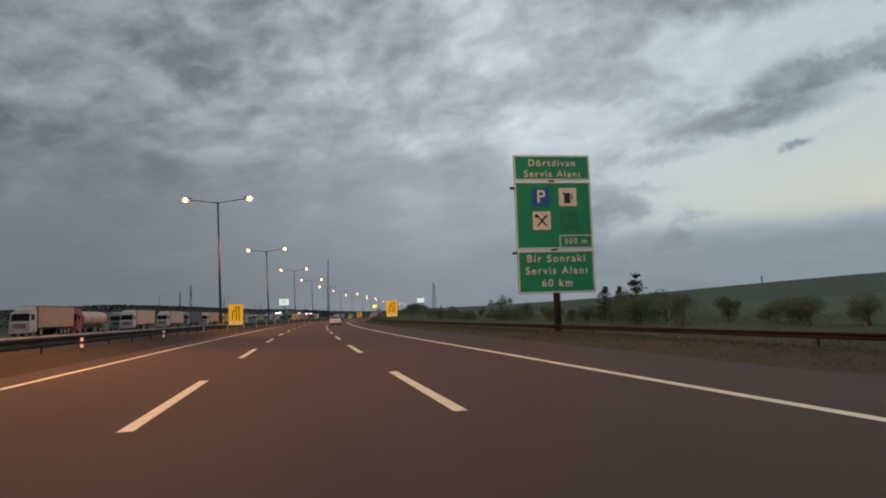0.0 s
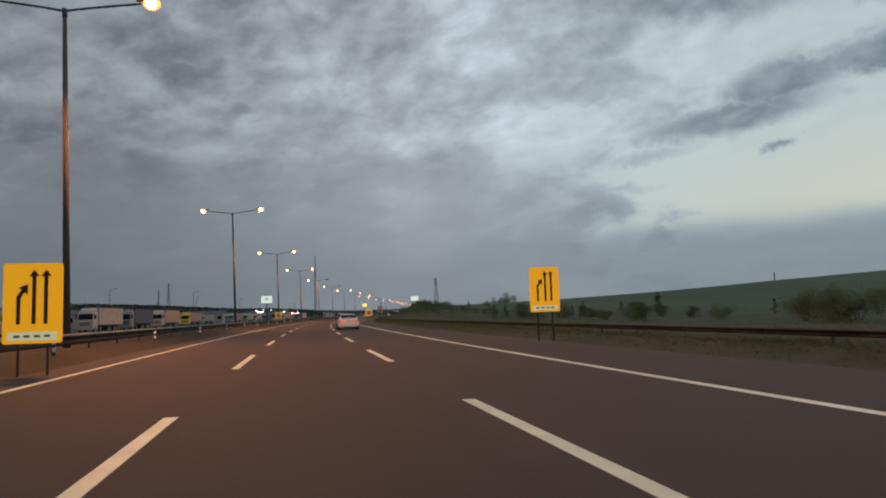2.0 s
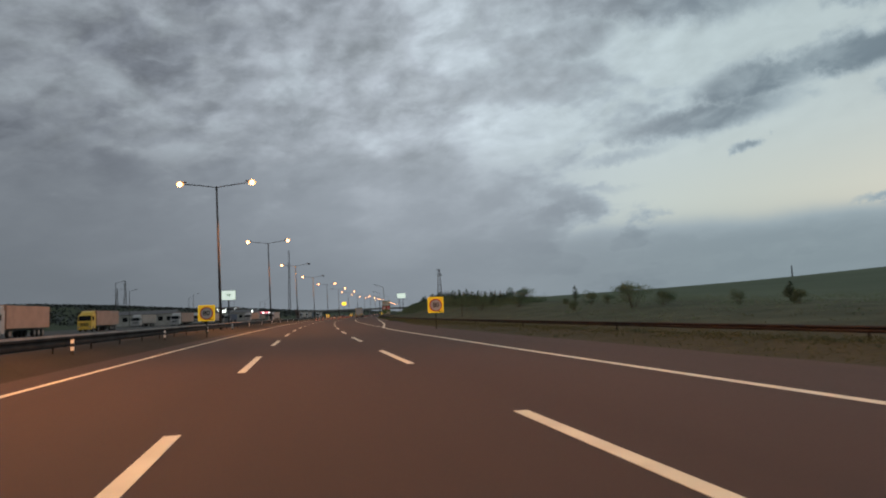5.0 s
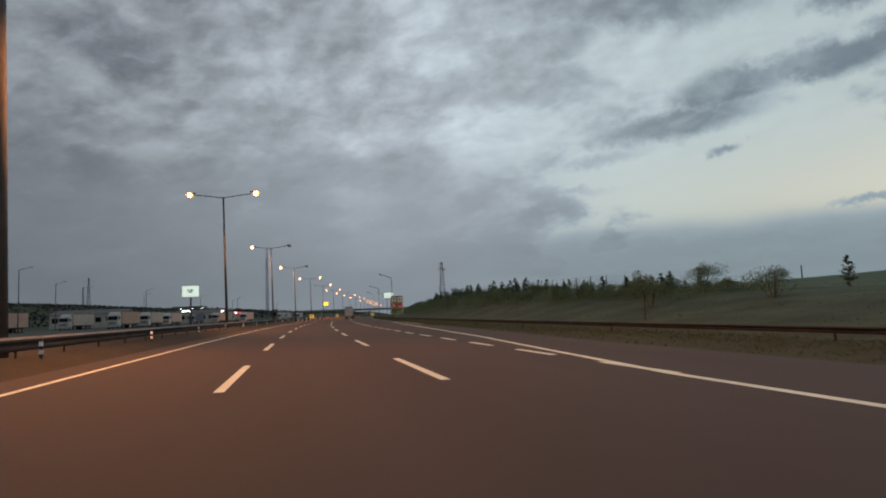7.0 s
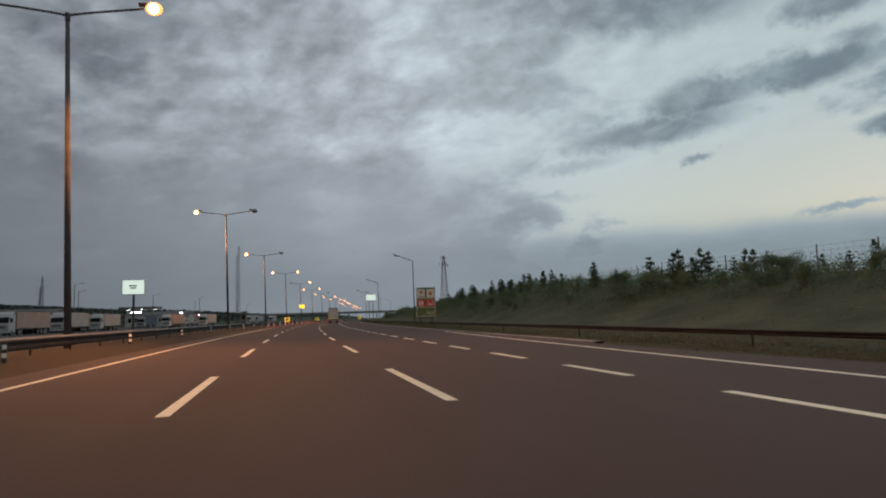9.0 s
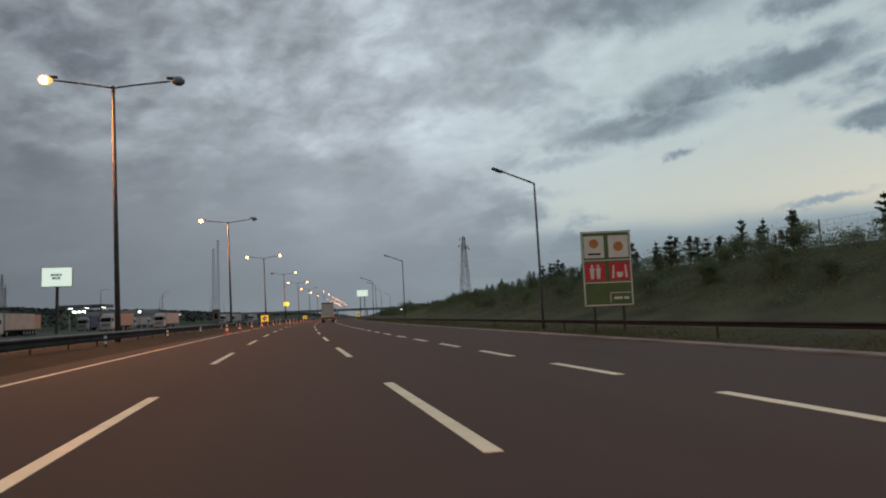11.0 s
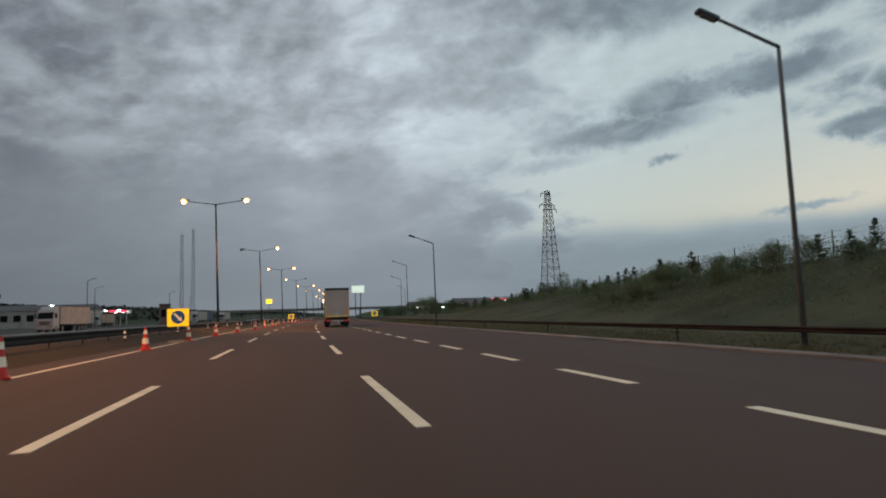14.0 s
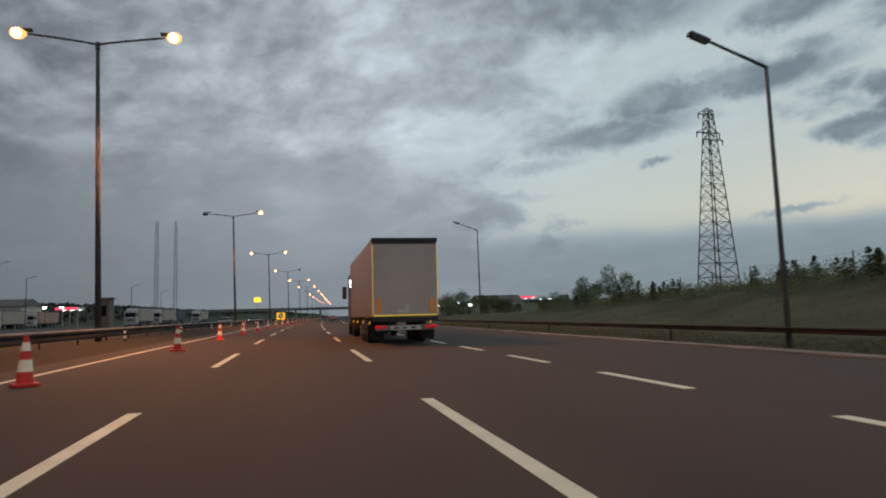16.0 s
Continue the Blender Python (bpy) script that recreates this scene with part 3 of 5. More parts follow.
gutter = strip("kerb", 236, 900, 3, (lambda s: pave_edge(s) - 0.02, lambda s: pave_edge(s), lambda s: pave_edge(s) + 0.38, lambda s: pave_edge(s) + 0.40),
               (0.004, 0.05, 0.07, -0.1), M_GUTTER, "dirty concrete gutter along the asphalt's edge", "kerb")


def dash_mesh(length, width):
    bm = B()
    box(bm, (0, length / 2, 0.001), (width, length, 0.010))
    return finish("lane_dash", bm, M_PAINT)


DASH, SHORT = dash_mesh(6.2, 0.17), dash_mesh(2.95, 0.19)
for k in range(-3, 60):
    for u in (0.0, 3.75):
        s = 7.95 + 14.255 * k
        d = new("lane_dash", DASH)
        d.parent, d.matrix_local = road, place(s, u)
for k in range(-4, 60):
    s = 200.86 + 5.735 * k
    d = new("lane_dash", SHORT)
    d.parent, d.matrix_local = road, place(s, 7.52)
for k in range(-3, 40):
    d = new("lane_dash", DASH)
    d.parent, d.matrix_local = far_road, place(6.0 + 14.245 * k, -14.0)
    d = new("lane_dash", DASH)
    d.parent, d.matrix_local = far_road, place(6.0 + 14.245 * k, -17.7)


# ---- guard rails ----
def guard_rail(fu, fz, s0, s1, mat, label, post_step=4.0, posts=True, k=1.0, post_mat=None, top=None, side=1):
    g = thing("guard_rail", Matrix.Identity(4), label, "guard rail", "guard rails along the motorway")
    prof = ((0.0, 0.16), (0.045, 0.12), (0.045, 0.06), (0.0, 0.02), (0.0, -0.02), (0.045, -0.06), (0.045, -0.12), (0.0, -0.16))
    bm = B()
    prev = None
    s = s0
    while s <= s1:
        row = [bm.verts.new(at(s, fu(s) - side * x, fz(s) - 0.16 * k + z * k)) for x, z in prof] + [bm.verts.new(at(s, fu(s) + side * 0.012, fz(s) - 0.16 * k + z * k)) for _, z in prof[::-1]]
        if prev:
            n = len(row)
            for i in range(n):
                bm.faces.new((prev[i], prev[(i + 1) % n], row[(i + 1) % n], row[i]))
        prev = row
        s += 3.0 if s < 600 else 20.0
    part("beam", bm, mat, g)
    # a paler strip paints the sky's gleam on the rail's top
    if top:
        bm = B()
        prev = None
        s = s0
        while s <= s1:
            row = [bm.verts.new(at(s, fu(s) + x, fz(s) + z)) for x, z in ((-0.06, -0.05), (-0.045, 0.02), (0.04, 0.02), (0.05, -0.05))]
            if prev:
                for i in range(4):
                    bm.faces.new((prev[i], prev[(i + 1) % 4], row[(i + 1) % 4], row[i]))
            prev = row
            s += 3.0 if s < 600 else 20.0
        part("top_edge", bm, top, g, "pale strip painting the sky's gleam on the rail's top")
    if posts:
        bm = B()
        box(bm, (side * 0.07, 0, 0.35), (0.05, 0.05, 0.95), 0.006)
        me = finish("post", bm, post_mat or mat)
        s = s0 + 1
        n = 0
        while s < s1 and n < 150:
            part("post", me, None, g, m=place(s, fu(s), fz(s) - 0.95 + 0.05))
            s += post_step
            n += 1
    return g


guard_rail(lambda s: -6.6, lambda s: 0.86, -60, 1500, M_RUST, "dark guard rail along the median, sky gleam painted on its top edge", k=1.2, post_mat=M_DIRT, top=M_RAILGLEAM, side=-1)
guard_rail(lambda s: -8.95, lambda s: 0.80, -60, 1500, M_RUST, "dirty dark guard rail behind the lamp posts", k=0.9, post_mat=M_DIRT)
guard_rail(rail_u, lambda s: 0.52 + 0.07 * ease(s, 180, 280), -60, 620, M_RUST, "dark weathered guard rail along the verge", k=0.5, post_mat=M_POST, post_step=12.0)


# ---- delineators on the median ----
def delineator():
    d = thing("delineator_post", place(27.8, -6.25, -0.05), "slim dark marker post with two white reflectors", "marker post", "marker posts on the median")
    bm = B()
    box(bm, (0, 0, 0.42), (0.10, 0.05, 0.84), 0.015)
    part("post", bm, M_DARK, d)
    for z in (0.46, 0.70):
        bm = B()
        box(bm, (0, -0.03, z), (0.11, 0.012, 0.13), 0.01)
        part("reflector", bm, M_WHITE, d, "white reflector")
    return d


del0 = delineator()
for k in range(1, 46):
    copy_thing(del0, place(27.8 + 14.72 * k, -6.25, -0.05))


# ---- street lamps ----
def street_lamp(left, right, m):
    lit = "both lamps lit" if left and right else "one lamp lit and one dark"
    l = thing("street_lamp", m, "tall tapered double-arm street lamp, " + lit, "street lamp", "street lamps on the median")
    bm = B()
    rod(bm, (0, 0, -0.2), (0, 0, LAMP_Z), 0.15, 0.085, 12)
    part("pole", bm, M_POLE, l, smooth=True)
    bm = B()
    box(bm, (0, 0, 0.04), (0.5, 0.5, 0.08), 0.01)
    part("base_plate", bm, M_STEEL, l)
    bm = B()
    rod(bm, (0, 0, LAMP_Z - 0.25), (0, 0, LAMP_Z + 0.1), 0.11, 0.10, 10)
    part("collar", bm, M_POLE, l)
    for sx, on in ((-1, left), (1, right)):
        bm = B()
        pts = [Vector((sx * 3.0 * i / 5, 0, LAMP_Z + 0.42 * (i / 5) ** 0.85)) for i in range(6)]
        for a, b in zip(pts, pts[1:]):
            rod(bm, a, b, 0.05, 0.048, 7)
        part("arm", bm, M_POLE, l, smooth=True)
        hx = sx * 3.35
        bm = B()
        box(bm, (hx - sx * 0.12, 0, LAMP_Z + 0.60), (0.85, 0.26, 0.12), 0.05)
        head = part("lamp_head", bm, M_POLE, l)
        bm = B()
        bmesh.ops.create_uvsphere(bm, u_segments=16, v_segments=10, radius=1.0, matrix=Matrix.Translation((hx + sx * 0.08, 0, LAMP_Z + 0.44)) @ Matrix.Diagonal((0.36, 0.30, 0.27, 1)))
        part("lens", bm, M_SODIUM if on else M_LAMP_OFF, head, "glowing orange sodium lens" if on else "dark unlit lens", smooth=True)
        # an added ellipsoid poking out of the lens imitates its glaring centre
        if on:
            bm = B()
            bmesh.ops.create_uvsphere(bm, u_segments=14, v_segments=8, radius=1.0, matrix=Matrix.Translation((hx + sx * 0.08, -0.14, LAMP_Z + 0.39)) @ Matrix.Diagonal((0.25, 0.24, 0.235, 1)))
            part("bulb", bm, M_GLARECORE, head, "brighter pale core added for the lamp's glare", smooth=True)
    return l


lamp_both = street_lamp(True, True, lamp_place(LAMP_S[0]))
lamp_left = street_lamp(True, False, lamp_place(LAMP_S[5]))
lamp_right = street_lamp(False, True, lamp_place(LAMP_S[8]))
for k, s in enumerate(LAMP_S):
    if k in (0, 5, 8):
        continue
    copy_thing(lamp_left if k in (6, 10) else lamp_right if k == 13 else lamp_both, lamp_place(s))


def verge_lamp(m):
    l = thing("verge_lamp", m, "unlit single-arm grey street lamp on the verge", "street lamp", "unlit lamps along the slip road")
    bm = B()
    rod(bm, (0, 0, -0.4), (0, 0, 7.3), 0.075, 0.05, 10)
    part("pole", bm, M_GREYPOLE, l, smooth=True)
    bm = B()
    rod(bm, (0, 0, 7.28), (-1.75, 0, 7.95), 0.05, 0.04, 8)
    part("arm", bm, M_GREYPOLE, l, smooth=True)
    bm = B()
    box(bm, (0, 0, 0), (0.62, 0.24, 0.12), 0.04)
    bm.transform(Matrix.Translation((-2.0, 0, 8.02)) @ Euler((0, radians(20), 0)).to_matrix().to_4x4())
    head = part("lamp_head", bm, M_GREYPOLE, l)
    bm = B()
    box(bm, (0, 0, -0.07), (0.42, 0.17, 0.03), 0.01)
    bm.transform(Matrix.Translation((-2.0, 0, 8.02)) @ Euler((0, radians(20), 0)).to_matrix().to_4x4())
    part("lens", bm, M_LAMP_OFF, head, "dark unlit lens")
    return l


LEAN = Euler((0, radians(-0.8), 0)).to_matrix().to_4x4()
VL = verge_lamp(place(292.8, 14.85, 0.5) @ LEAN)
for s, u, z in ((343.6, 14.85, 0.5), (391.3, 14.7, 0.4), (438.0, 18.3, 1.7), (486, 22.5, 1.9), (534, 28, 1.6)):
    copy_thing(VL, place(s, u, z) @ LEAN)


# ---- signs ----
def service_area_sign():
    W, Z0, Z1 = 3.78, 1.98, 8.58
    g = thing("motorway_sign", place(30.2, 13.65, 0, -2), "tall green motorway sign announcing a service area, white lettering", "road sign")
    H = Z1 - Z0
    bm = B()
    rod(bm, (0.0, 0.16, -0.5), (0.0, 0.16, Z1 - 0.3), 0.17, 0.16, 12)
    part("post", bm, M_DARK, g, smooth=True)
    for z in (7.0, 3.9):
        bm = B()
        box(bm, (-0.1, 0.1, z), (W + 0.2, 0.09, 0.12), 0.01)
        part("bracket", bm, M_DARK, g)
    for name, a, b in (("top", 0.815, 1.0), ("middle", 0.315, 0.805), ("bottom", 0.0, 0.305)):
        z0, z1 = Z0 + a * H, Z0 + b * H
        bm = B()
        box(bm, (0, 0.02, (z0 + z1) / 2), (W, 0.05, z1 - z0), 0.01)
        panel = part("panel", bm, M_SIGN_GREEN, g, "green reflective sheet")
        bm = B()
        t = 0.055
        for c, d in (((0, -0.01, z0 + 0.05), (W - 0.06, 0.012, t)), ((0, -0.01, z1 - 0.05), (W - 0.06, 0.012, t)),
                     ((-W / 2 + 0.05, -0.01, (z0 + z1) / 2), (t, 0.011, z1 - z0 - 0.12)), ((W / 2 - 0.05, -0.01, (z0 + z1) / 2), (t, 0.011, z1 - z0 - 0.12))):
            box(bm, c, d)
        part("border", bm, M_SIGN_WHITE, panel, "white border")
    y = -0.02
    rows = (("Dörtdivan", 0.45, 0.0, 8.19), ("Servis Alanı", 0.45, 0.0, 7.66), ("500 m", 0.36, 1.02, 4.42),
            ("Bir Sonraki", 0.49, 0.0, 3.60), ("Servis Alanı", 0.49, 0.0, 3.03), ("60 km", 0.49, 0.0, 2.44))
    for text, size, x, z in rows:
        words(text, size, x, z, y, M_SIGN_WHITE, g, 1.28)
    bm = B()
    for c, d in (((1.02, -0.012, 4.70), (1.56, 0.01, 0.04)), ((0.24, -0.012, 4.42), (0.04, 0.01, 0.56))):
        box(bm, c, d)
    part("distance_frame", bm, M_SIGN_WHITE, g, "white frame round the distance")
    for x, z, mat, lab in ((-0.62, 6.55, M_SIGN_BLUE, "blue parking square"), (0.72, 6.55, M_SIGN_WHITE, "white fuel pump square"),
                           (-0.62, 5.42, M_SIGN_WHITE, "white cutlery square"), (0.72, 5.42, M_SIGN_DULL, "faded green square")):
        bm = B()
        prism(bm, round_rect(x, z, 0.88, 0.88, 0.06), -0.02, -0.006)
        sq = part("pictogram", bm, mat, g, lab)
        bm = B()
        if mat is M_SIGN_BLUE:
            words("P", 0.85, x, z, -0.026, M_SIGN_WHITE, sq)
        elif x > 0 and z > 6:
            box(bm, (x - 0.03, -0.024, z - 0.05), (0.30, 0.008, 0.50))
            box(bm, (x - 0.20, -0.024, z + 0.18), (0.10, 0.008, 0.10))
            box(bm, (x + 0.2, -0.024, z + 0.02), (0.05, 0.008, 0.34))
        elif x < 0:
            for sx in (1, -1):
                a, b = Vector((x - sx * 0.24, -0.024, z - 0.26)), Vector((x + sx * 0.24, -0.024 - 0.002 * sx, z + 0.26))
                rod(bm, a, b, 0.028, 0.045, 6)
            prism(bm, disc_pts(x - 0.25, z + 0.22, 0.09, 14), -0.03, -0.021)
        else:
            box(bm, (x - 0.12, -0.024, z + 0.05), (0.16, 0.008, 0.4))
        part("symbol", bm, M_SIGN_BLACK if mat is M_SIGN_WHITE else M_SIGN_GREEN, sq, "dark symbol") if len(bm.verts) else bm.free()


service_area_sign()


def arrow_pts(x0, z0, z1, w=0.045, head=0.11):
    return [(x0 - w, z0), (x0 + w, z0), (x0 + w, z1 - head * 1.4), (x0 + head, z1 - head * 1.4), (x0, z1), (x0 - head, z1 - head * 1.4), (x0 - w, z1 - head * 1.4)]


def lane_sign(m, w, h, z0, label):
    g = thing("lane_closure_sign", m, label, "road sign", "orange lane closure signs")
    bm = B()
    prism(bm, round_rect(w / 2, z0 + h / 2, w, h, 0.06), -0.02, 0.02)
    panel = part("panel", bm, M_ORANGE, g, "orange sheet with headlight glow put in")
    # the strip's emission imitates headlights shining back
    bm = B()
    prism(bm, round_rect(w / 2, z0 + h * 0.09, w * 0.84, h * 0.11, 0.02), -0.028, -0.02)
    part("notice_strip", bm, M_PLATE, panel, "pale strip with an unreadable line, headlight glow put in")
    bm = B()
    for i in range(4):
        box(bm, (w * (0.24 + 0.17 * i), -0.03, z0 + h * 0.09), (w * 0.1, 0.004, h * 0.03))
    part("text_bar", bm, M_CONC, panel)
    for k, x in enumerate((0.52, 0.72)):
        bm = B()
        prism(bm, arrow_pts(w * x, z0 + h * 0.24, z0 + h * 0.92, 0.035 * w, 0.09 * w), -0.027, -0.02)
        part("arrow", bm, M_SIGN_BLACK, panel)
    bm = B()
    x = w * 0.26
    prism(bm, [(x - 0.035 * w, z0 + h * 0.24), (x + 0.035 * w, z0 + h * 0.24), (x + 0.035 * w, z0 + h * 0.56), (x + 0.10 * w, z0 + h * 0.64),
               (x + 0.15 * w, z0 + h * 0.60), (x + 0.16 * w, z0 + h * 0.74), (x, z0 + h * 0.70), (x + 0.05 * w, z0 + h * 0.67), (x - 0.035 * w, z0 + h * 0.59)], -0.027, -0.02)
    part("arrow", bm, M_SIGN_BLACK, panel)
    for x in (0.25, 0.75):
        bm = B()
        box(bm, (w * x, 0.05, z0 / 2 + h * 0.4 - 0.1), (0.045, 0.045, z0 + h * 0.8 + 0.2), 0.005)
        part("post", bm, M_POST, g)
    return g


lane_sign(place(65.9, -5.38, -0.15, 0), 1.30, 1.92, 0.92, "orange lane closure sign with three black arrows on the median")
lane_sign(place(72.4, 9.98, -0.1, 0), 1.16, 1.68, 1.18, "orange lane closure sign with three black arrows on the verge")


def speed_sign(m, label):
    g = thing("speed_limit_sign", m, label, "road sign", "yellow speed limit boards")
    bm = B()
    prism(bm, round_rect(0, 1.64, 1.10, 1.08, 0.05), -0.02, 0.02)
    panel = part("panel", bm, M_BOARD_ORANGE, g, "orange sheet")
    bm = B()
    prism(bm, disc_pts(0, 1.62, 0.44), -0.027, -0.02)
    part("ring", bm, M_SIGN_RED, panel, "red ring")
    bm = B()
    prism(bm, disc_pts(0, 1.62, 0.365), -0.033, -0.027)
    disc = part("disc", bm, M_DISC, panel, "pale disc with a dark number")
    words("80", 0.46, 0, 1.62, -0.036, M_SIGN_BLACK, disc)
    for c, d in (((0, -0.022, 1.12), (1.06, 0.006, 0.035)), ((0, -0.022, 2.16), (1.06, 0.006, 0.035)), ((-0.53, -0.022, 1.64), (0.035, 0.006, 1.0)), ((0.53, -0.022, 1.64), (0.035, 0.006, 1.0))):
        bm = B()
        box(bm, c, d)
        part("border", bm, M_YELLOW, panel, "paler yellow border strip")
    bm = B()
    box(bm, (0.30, -0.023, 1.19), (0.34, 0.006, 0.05))
    part("text_bar", bm, M_SIGN_BLACK, panel, "dark unreadable line")
    bm = B()
    box(bm, (0, 0.05, 0.95), (0.05, 0.05, 2.2), 0.006)
    part("post", bm, M_POST, g)
    return g


speed_sign(place(167.0, 10.05, 0.0), "orange board with a red-ringed speed limit on the verge")
speed_sign(place(169.5, -5.45, 0.05), "orange board with a red-ringed speed limit on the median")


def keep_right_sign(m, label):
    g = thing("direction_board", m, label, "road sign", "yellow direction boards at the works")
    bm = B()
    prism(bm, round_rect(0.55, 1.33, 1.10, 0.94, 0.05), -0.02, 0.02)
    panel = part("panel", bm, M_YELLOW, g, "yellow sheet with headlight glow put in")
    bm = B()
    prism(bm, disc_pts(0.55, 1.35, 0.35), -0.027, -0.02)
    part("disc", bm, M_SIGN_BLUE, panel, "blue disc")
    bm = B()
    prism(bm, arrow_pts(0, -0.27, 0.29, 0.055, 0.15), -0.033, -0.027)
    bm.transform(Matrix.Translation((0.55, 0, 1.35)) @ Euler((0, radians(135), 0)).to_matrix().to_4x4())
    part("arrow", bm, M_WHITE, panel, "white arrow pointing down to the right")
    for x in (0.2, 0.9):
        bm = B()
        box(bm, (x, 0.05, 0.84), (0.05, 0.05, 1.66), 0.005)
        part("leg", bm, M_DARK, g)
    bm = B()
    box(bm, (0.55, 0.05, 0.05), (1.0, 0.42, 0.10), 0.02)
    part("foot", bm, M_CONC, g, "concrete foot")
    return g


keep_right_sign(place(367.2, -4.38, 0.0), "yellow board with a blue arrow disc beside the cones")
keep_right_sign(place(470.0, -2.2, 0), "yellow board with a blue arrow disc beside the cones")
keep_right_sign(place(452.0, 13.4, 0.1), "yellow board with a blue arrow disc on the verge")


def services_sign():
    W, Z0, Z1 = 2.06, 1.14, 4.28
    H = Z1 - Z0
    g = thing("services_sign", place(285.2, 14.98, 0, -14), "white-framed services sign with red and green panels", "road sign")
    bm = B()
    box(bm, (0, 0.03, (Z0 + Z1) / 2), (W, 0.06, H), 0.015)
    part("frame", bm, M_SIGN_OLIVE, g, "dark green sign sheet")
    for c, d in (((0, -0.004, Z1 - 0.05), (W - 0.06, 0.008, 0.05)), ((0, -0.004, Z0 + 0.05), (W - 0.06, 0.008, 0.05)),
                 ((-W / 2 + 0.05, -0.004, (Z0 + Z1) / 2), (0.05, 0.007, H - 0.16)), ((W / 2 - 0.05, -0.004, (Z0 + Z1) / 2), (0.05, 0.007, H - 0.16)),
                 ((0, -0.004, Z0 + H * 0.61), (W - 0.14, 0.007, 0.04)), ((0, -0.004, Z0 + H * 0.315), (W - 0.14, 0.007, 0.04))):
        bm = B()
        box(bm, c, d)
        part("border", bm, M_SIGN_WHITE, g, "white border strip")
    for k, (fx, fz0, fz1, mat, lab) in enumerate(((-0.245, 0.63, 0.95, M_SIGN_WHITE, "white logo panel"), (0.245, 0.63, 0.95, M_SIGN_WHITE, "white logo panel"),
                                                 (-0.245, 0.33, 0.59, M_SIGN_RED, "red panel with a white symbol"), (0.245, 0.33, 0.59, M_SIGN_RED, "red panel with a white symbol"))):
        bm = B()
        zc = Z0 + H * (fz0 + fz1) / 2
        prism(bm, round_rect(fx * W, zc, W * 0.40, H * (fz1 - fz0) * 0.92, 0.03), -0.012, 0.0)
        sq = part("panel", bm, mat, g, lab)
        bm = B()
        if k == 0:
            box(bm, (fx * W, -0.015, zc - 0.30), (0.52, 0.006, 0.08))
            part("text_bar", bm, M_SIGN_BLACK, sq, "dark unreadable line")
            bm = B()
            prism(bm, disc_pts(fx * W, zc + 0.14, 0.19), -0.018, -0.012)
            part("logo_shape", bm, M_LOGO, sq, "orange round shape")
        elif k == 1:
            prism(bm, disc_pts(fx * W, zc, 0.21, 9), -0.018, -0.012)
            part("logo_shape", bm, M_LOGO, sq, "orange-yellow shape")
        else:
            if k == 2:
                for x in (-0.13, 0.13):
                    prism(bm, disc_pts(fx * W + x, zc + 0.24, 0.055, 10), -0.018, -0.012)
                    prism(bm, [(fx * W + x - 0.06, zc - 0.30), (fx * W + x + 0.06, zc - 0.30), (fx * W + x + 0.10, zc + 0.16), (fx * W + x - 0.10, zc + 0.16)], -0.018, -0.012)
            else:
                for x in (-0.28, 0.28):
                    prism(bm, [(fx * W + x - 0.045, zc - 0.28), (fx * W + x + 0.045, zc - 0.28), (fx * W + x * 0.86 + 0.03, zc + 0.26), (fx * W + x * 0.86 - 0.03, zc + 0.26)], -0.018, -0.012)
                prism(bm, [(fx * W - 0.09, zc - 0.26), (fx * W + 0.09, zc - 0.26), (fx * W + 0.14, zc - 0.04), (fx * W - 0.14, zc - 0.04)], -0.018, -0.012)
            part("symbol", bm, M_SIGN_WHITE, sq, "white symbol")
    bm = B()
    box(bm, (0, -0.006, Z0 + H * 0.165), (W * 0.88, 0.012, H * 0.25))
    green = part("panel", bm, M_SIGN_OLIVE, g, "plain green panel")
    bm = B()
    for c, d in (((0.5, -0.015, Z0 + 0.55), (0.9, 0.006, 0.03)), ((0.07, -0.015, Z0 + 0.36), (0.03, 0.006, 0.38)), 
                 ((0.38, -0.015, Z0 + 0.33), (0.34, 0.006, 0.10)), ((0.72, -0.015, Z0 + 0.33), (0.2, 0.006, 0.10))):
        box(bm, c, d)
    part("border", bm, M_SIGN_WHITE, green)
    for x in (-0.6, 0.6):
        bm = B()
        rod(bm, (x, 0.12, -0.5), (x, 0.12, Z1 - 0.2), 0.06, 0.06, 8)
        part("post", bm, M_DARK, g)


services_sign()


# ---- cones ----
def traffic_cone(m):
    c = thing("traffic_cone", m, "red traffic cone with two white reflective bands", "traffic cone", "cones along the closed lane")
    bm = B()
    box(bm, (0, 0, 0.035), (0.42, 0.42, 0.07), 0.02)
    part("base", bm, M_CONE, c)

    def r_at(z):
        return 0.155 - 0.115 * (z - 0.07) / 0.88
    cuts = (0.07, 0.28, 0.50, 0.66, 0.82, 0.95)
    for i, (a, b) in enumerate(zip(cuts, cuts[1:])):
        bm = B()
        rod(bm, (0, 0, a), (0, 0, b), r_at(a) + 0.004 * (i % 2), r_at(b) + 0.004 * (i % 2), 16)
        if i % 2:
            part("band", bm, M_BAND, c, "white reflective band", smooth=False)
        else:
            part("body", bm, M_CONE, c)
    return c


CONES = [(324.5, -4.3), (334.1, -4.1), (345.3, -3.8), (358.5, -3.6), (368.5, -3.5), (379.4, -3.4), (389.5, -2.95), (402.6, -2.5), (414.6, -2.4)]
CONES += [(426.0 + 11.5 * k, -2.2 + 0.16 * k) for k in range(18)]
CONE = traffic_cone(place(*CONES[0]))
rng = random.Random(5)
for s, u in CONES[1:]:
    copy_thing(CONE, place(s, u, 0, rng.uniform(-40, 40)))


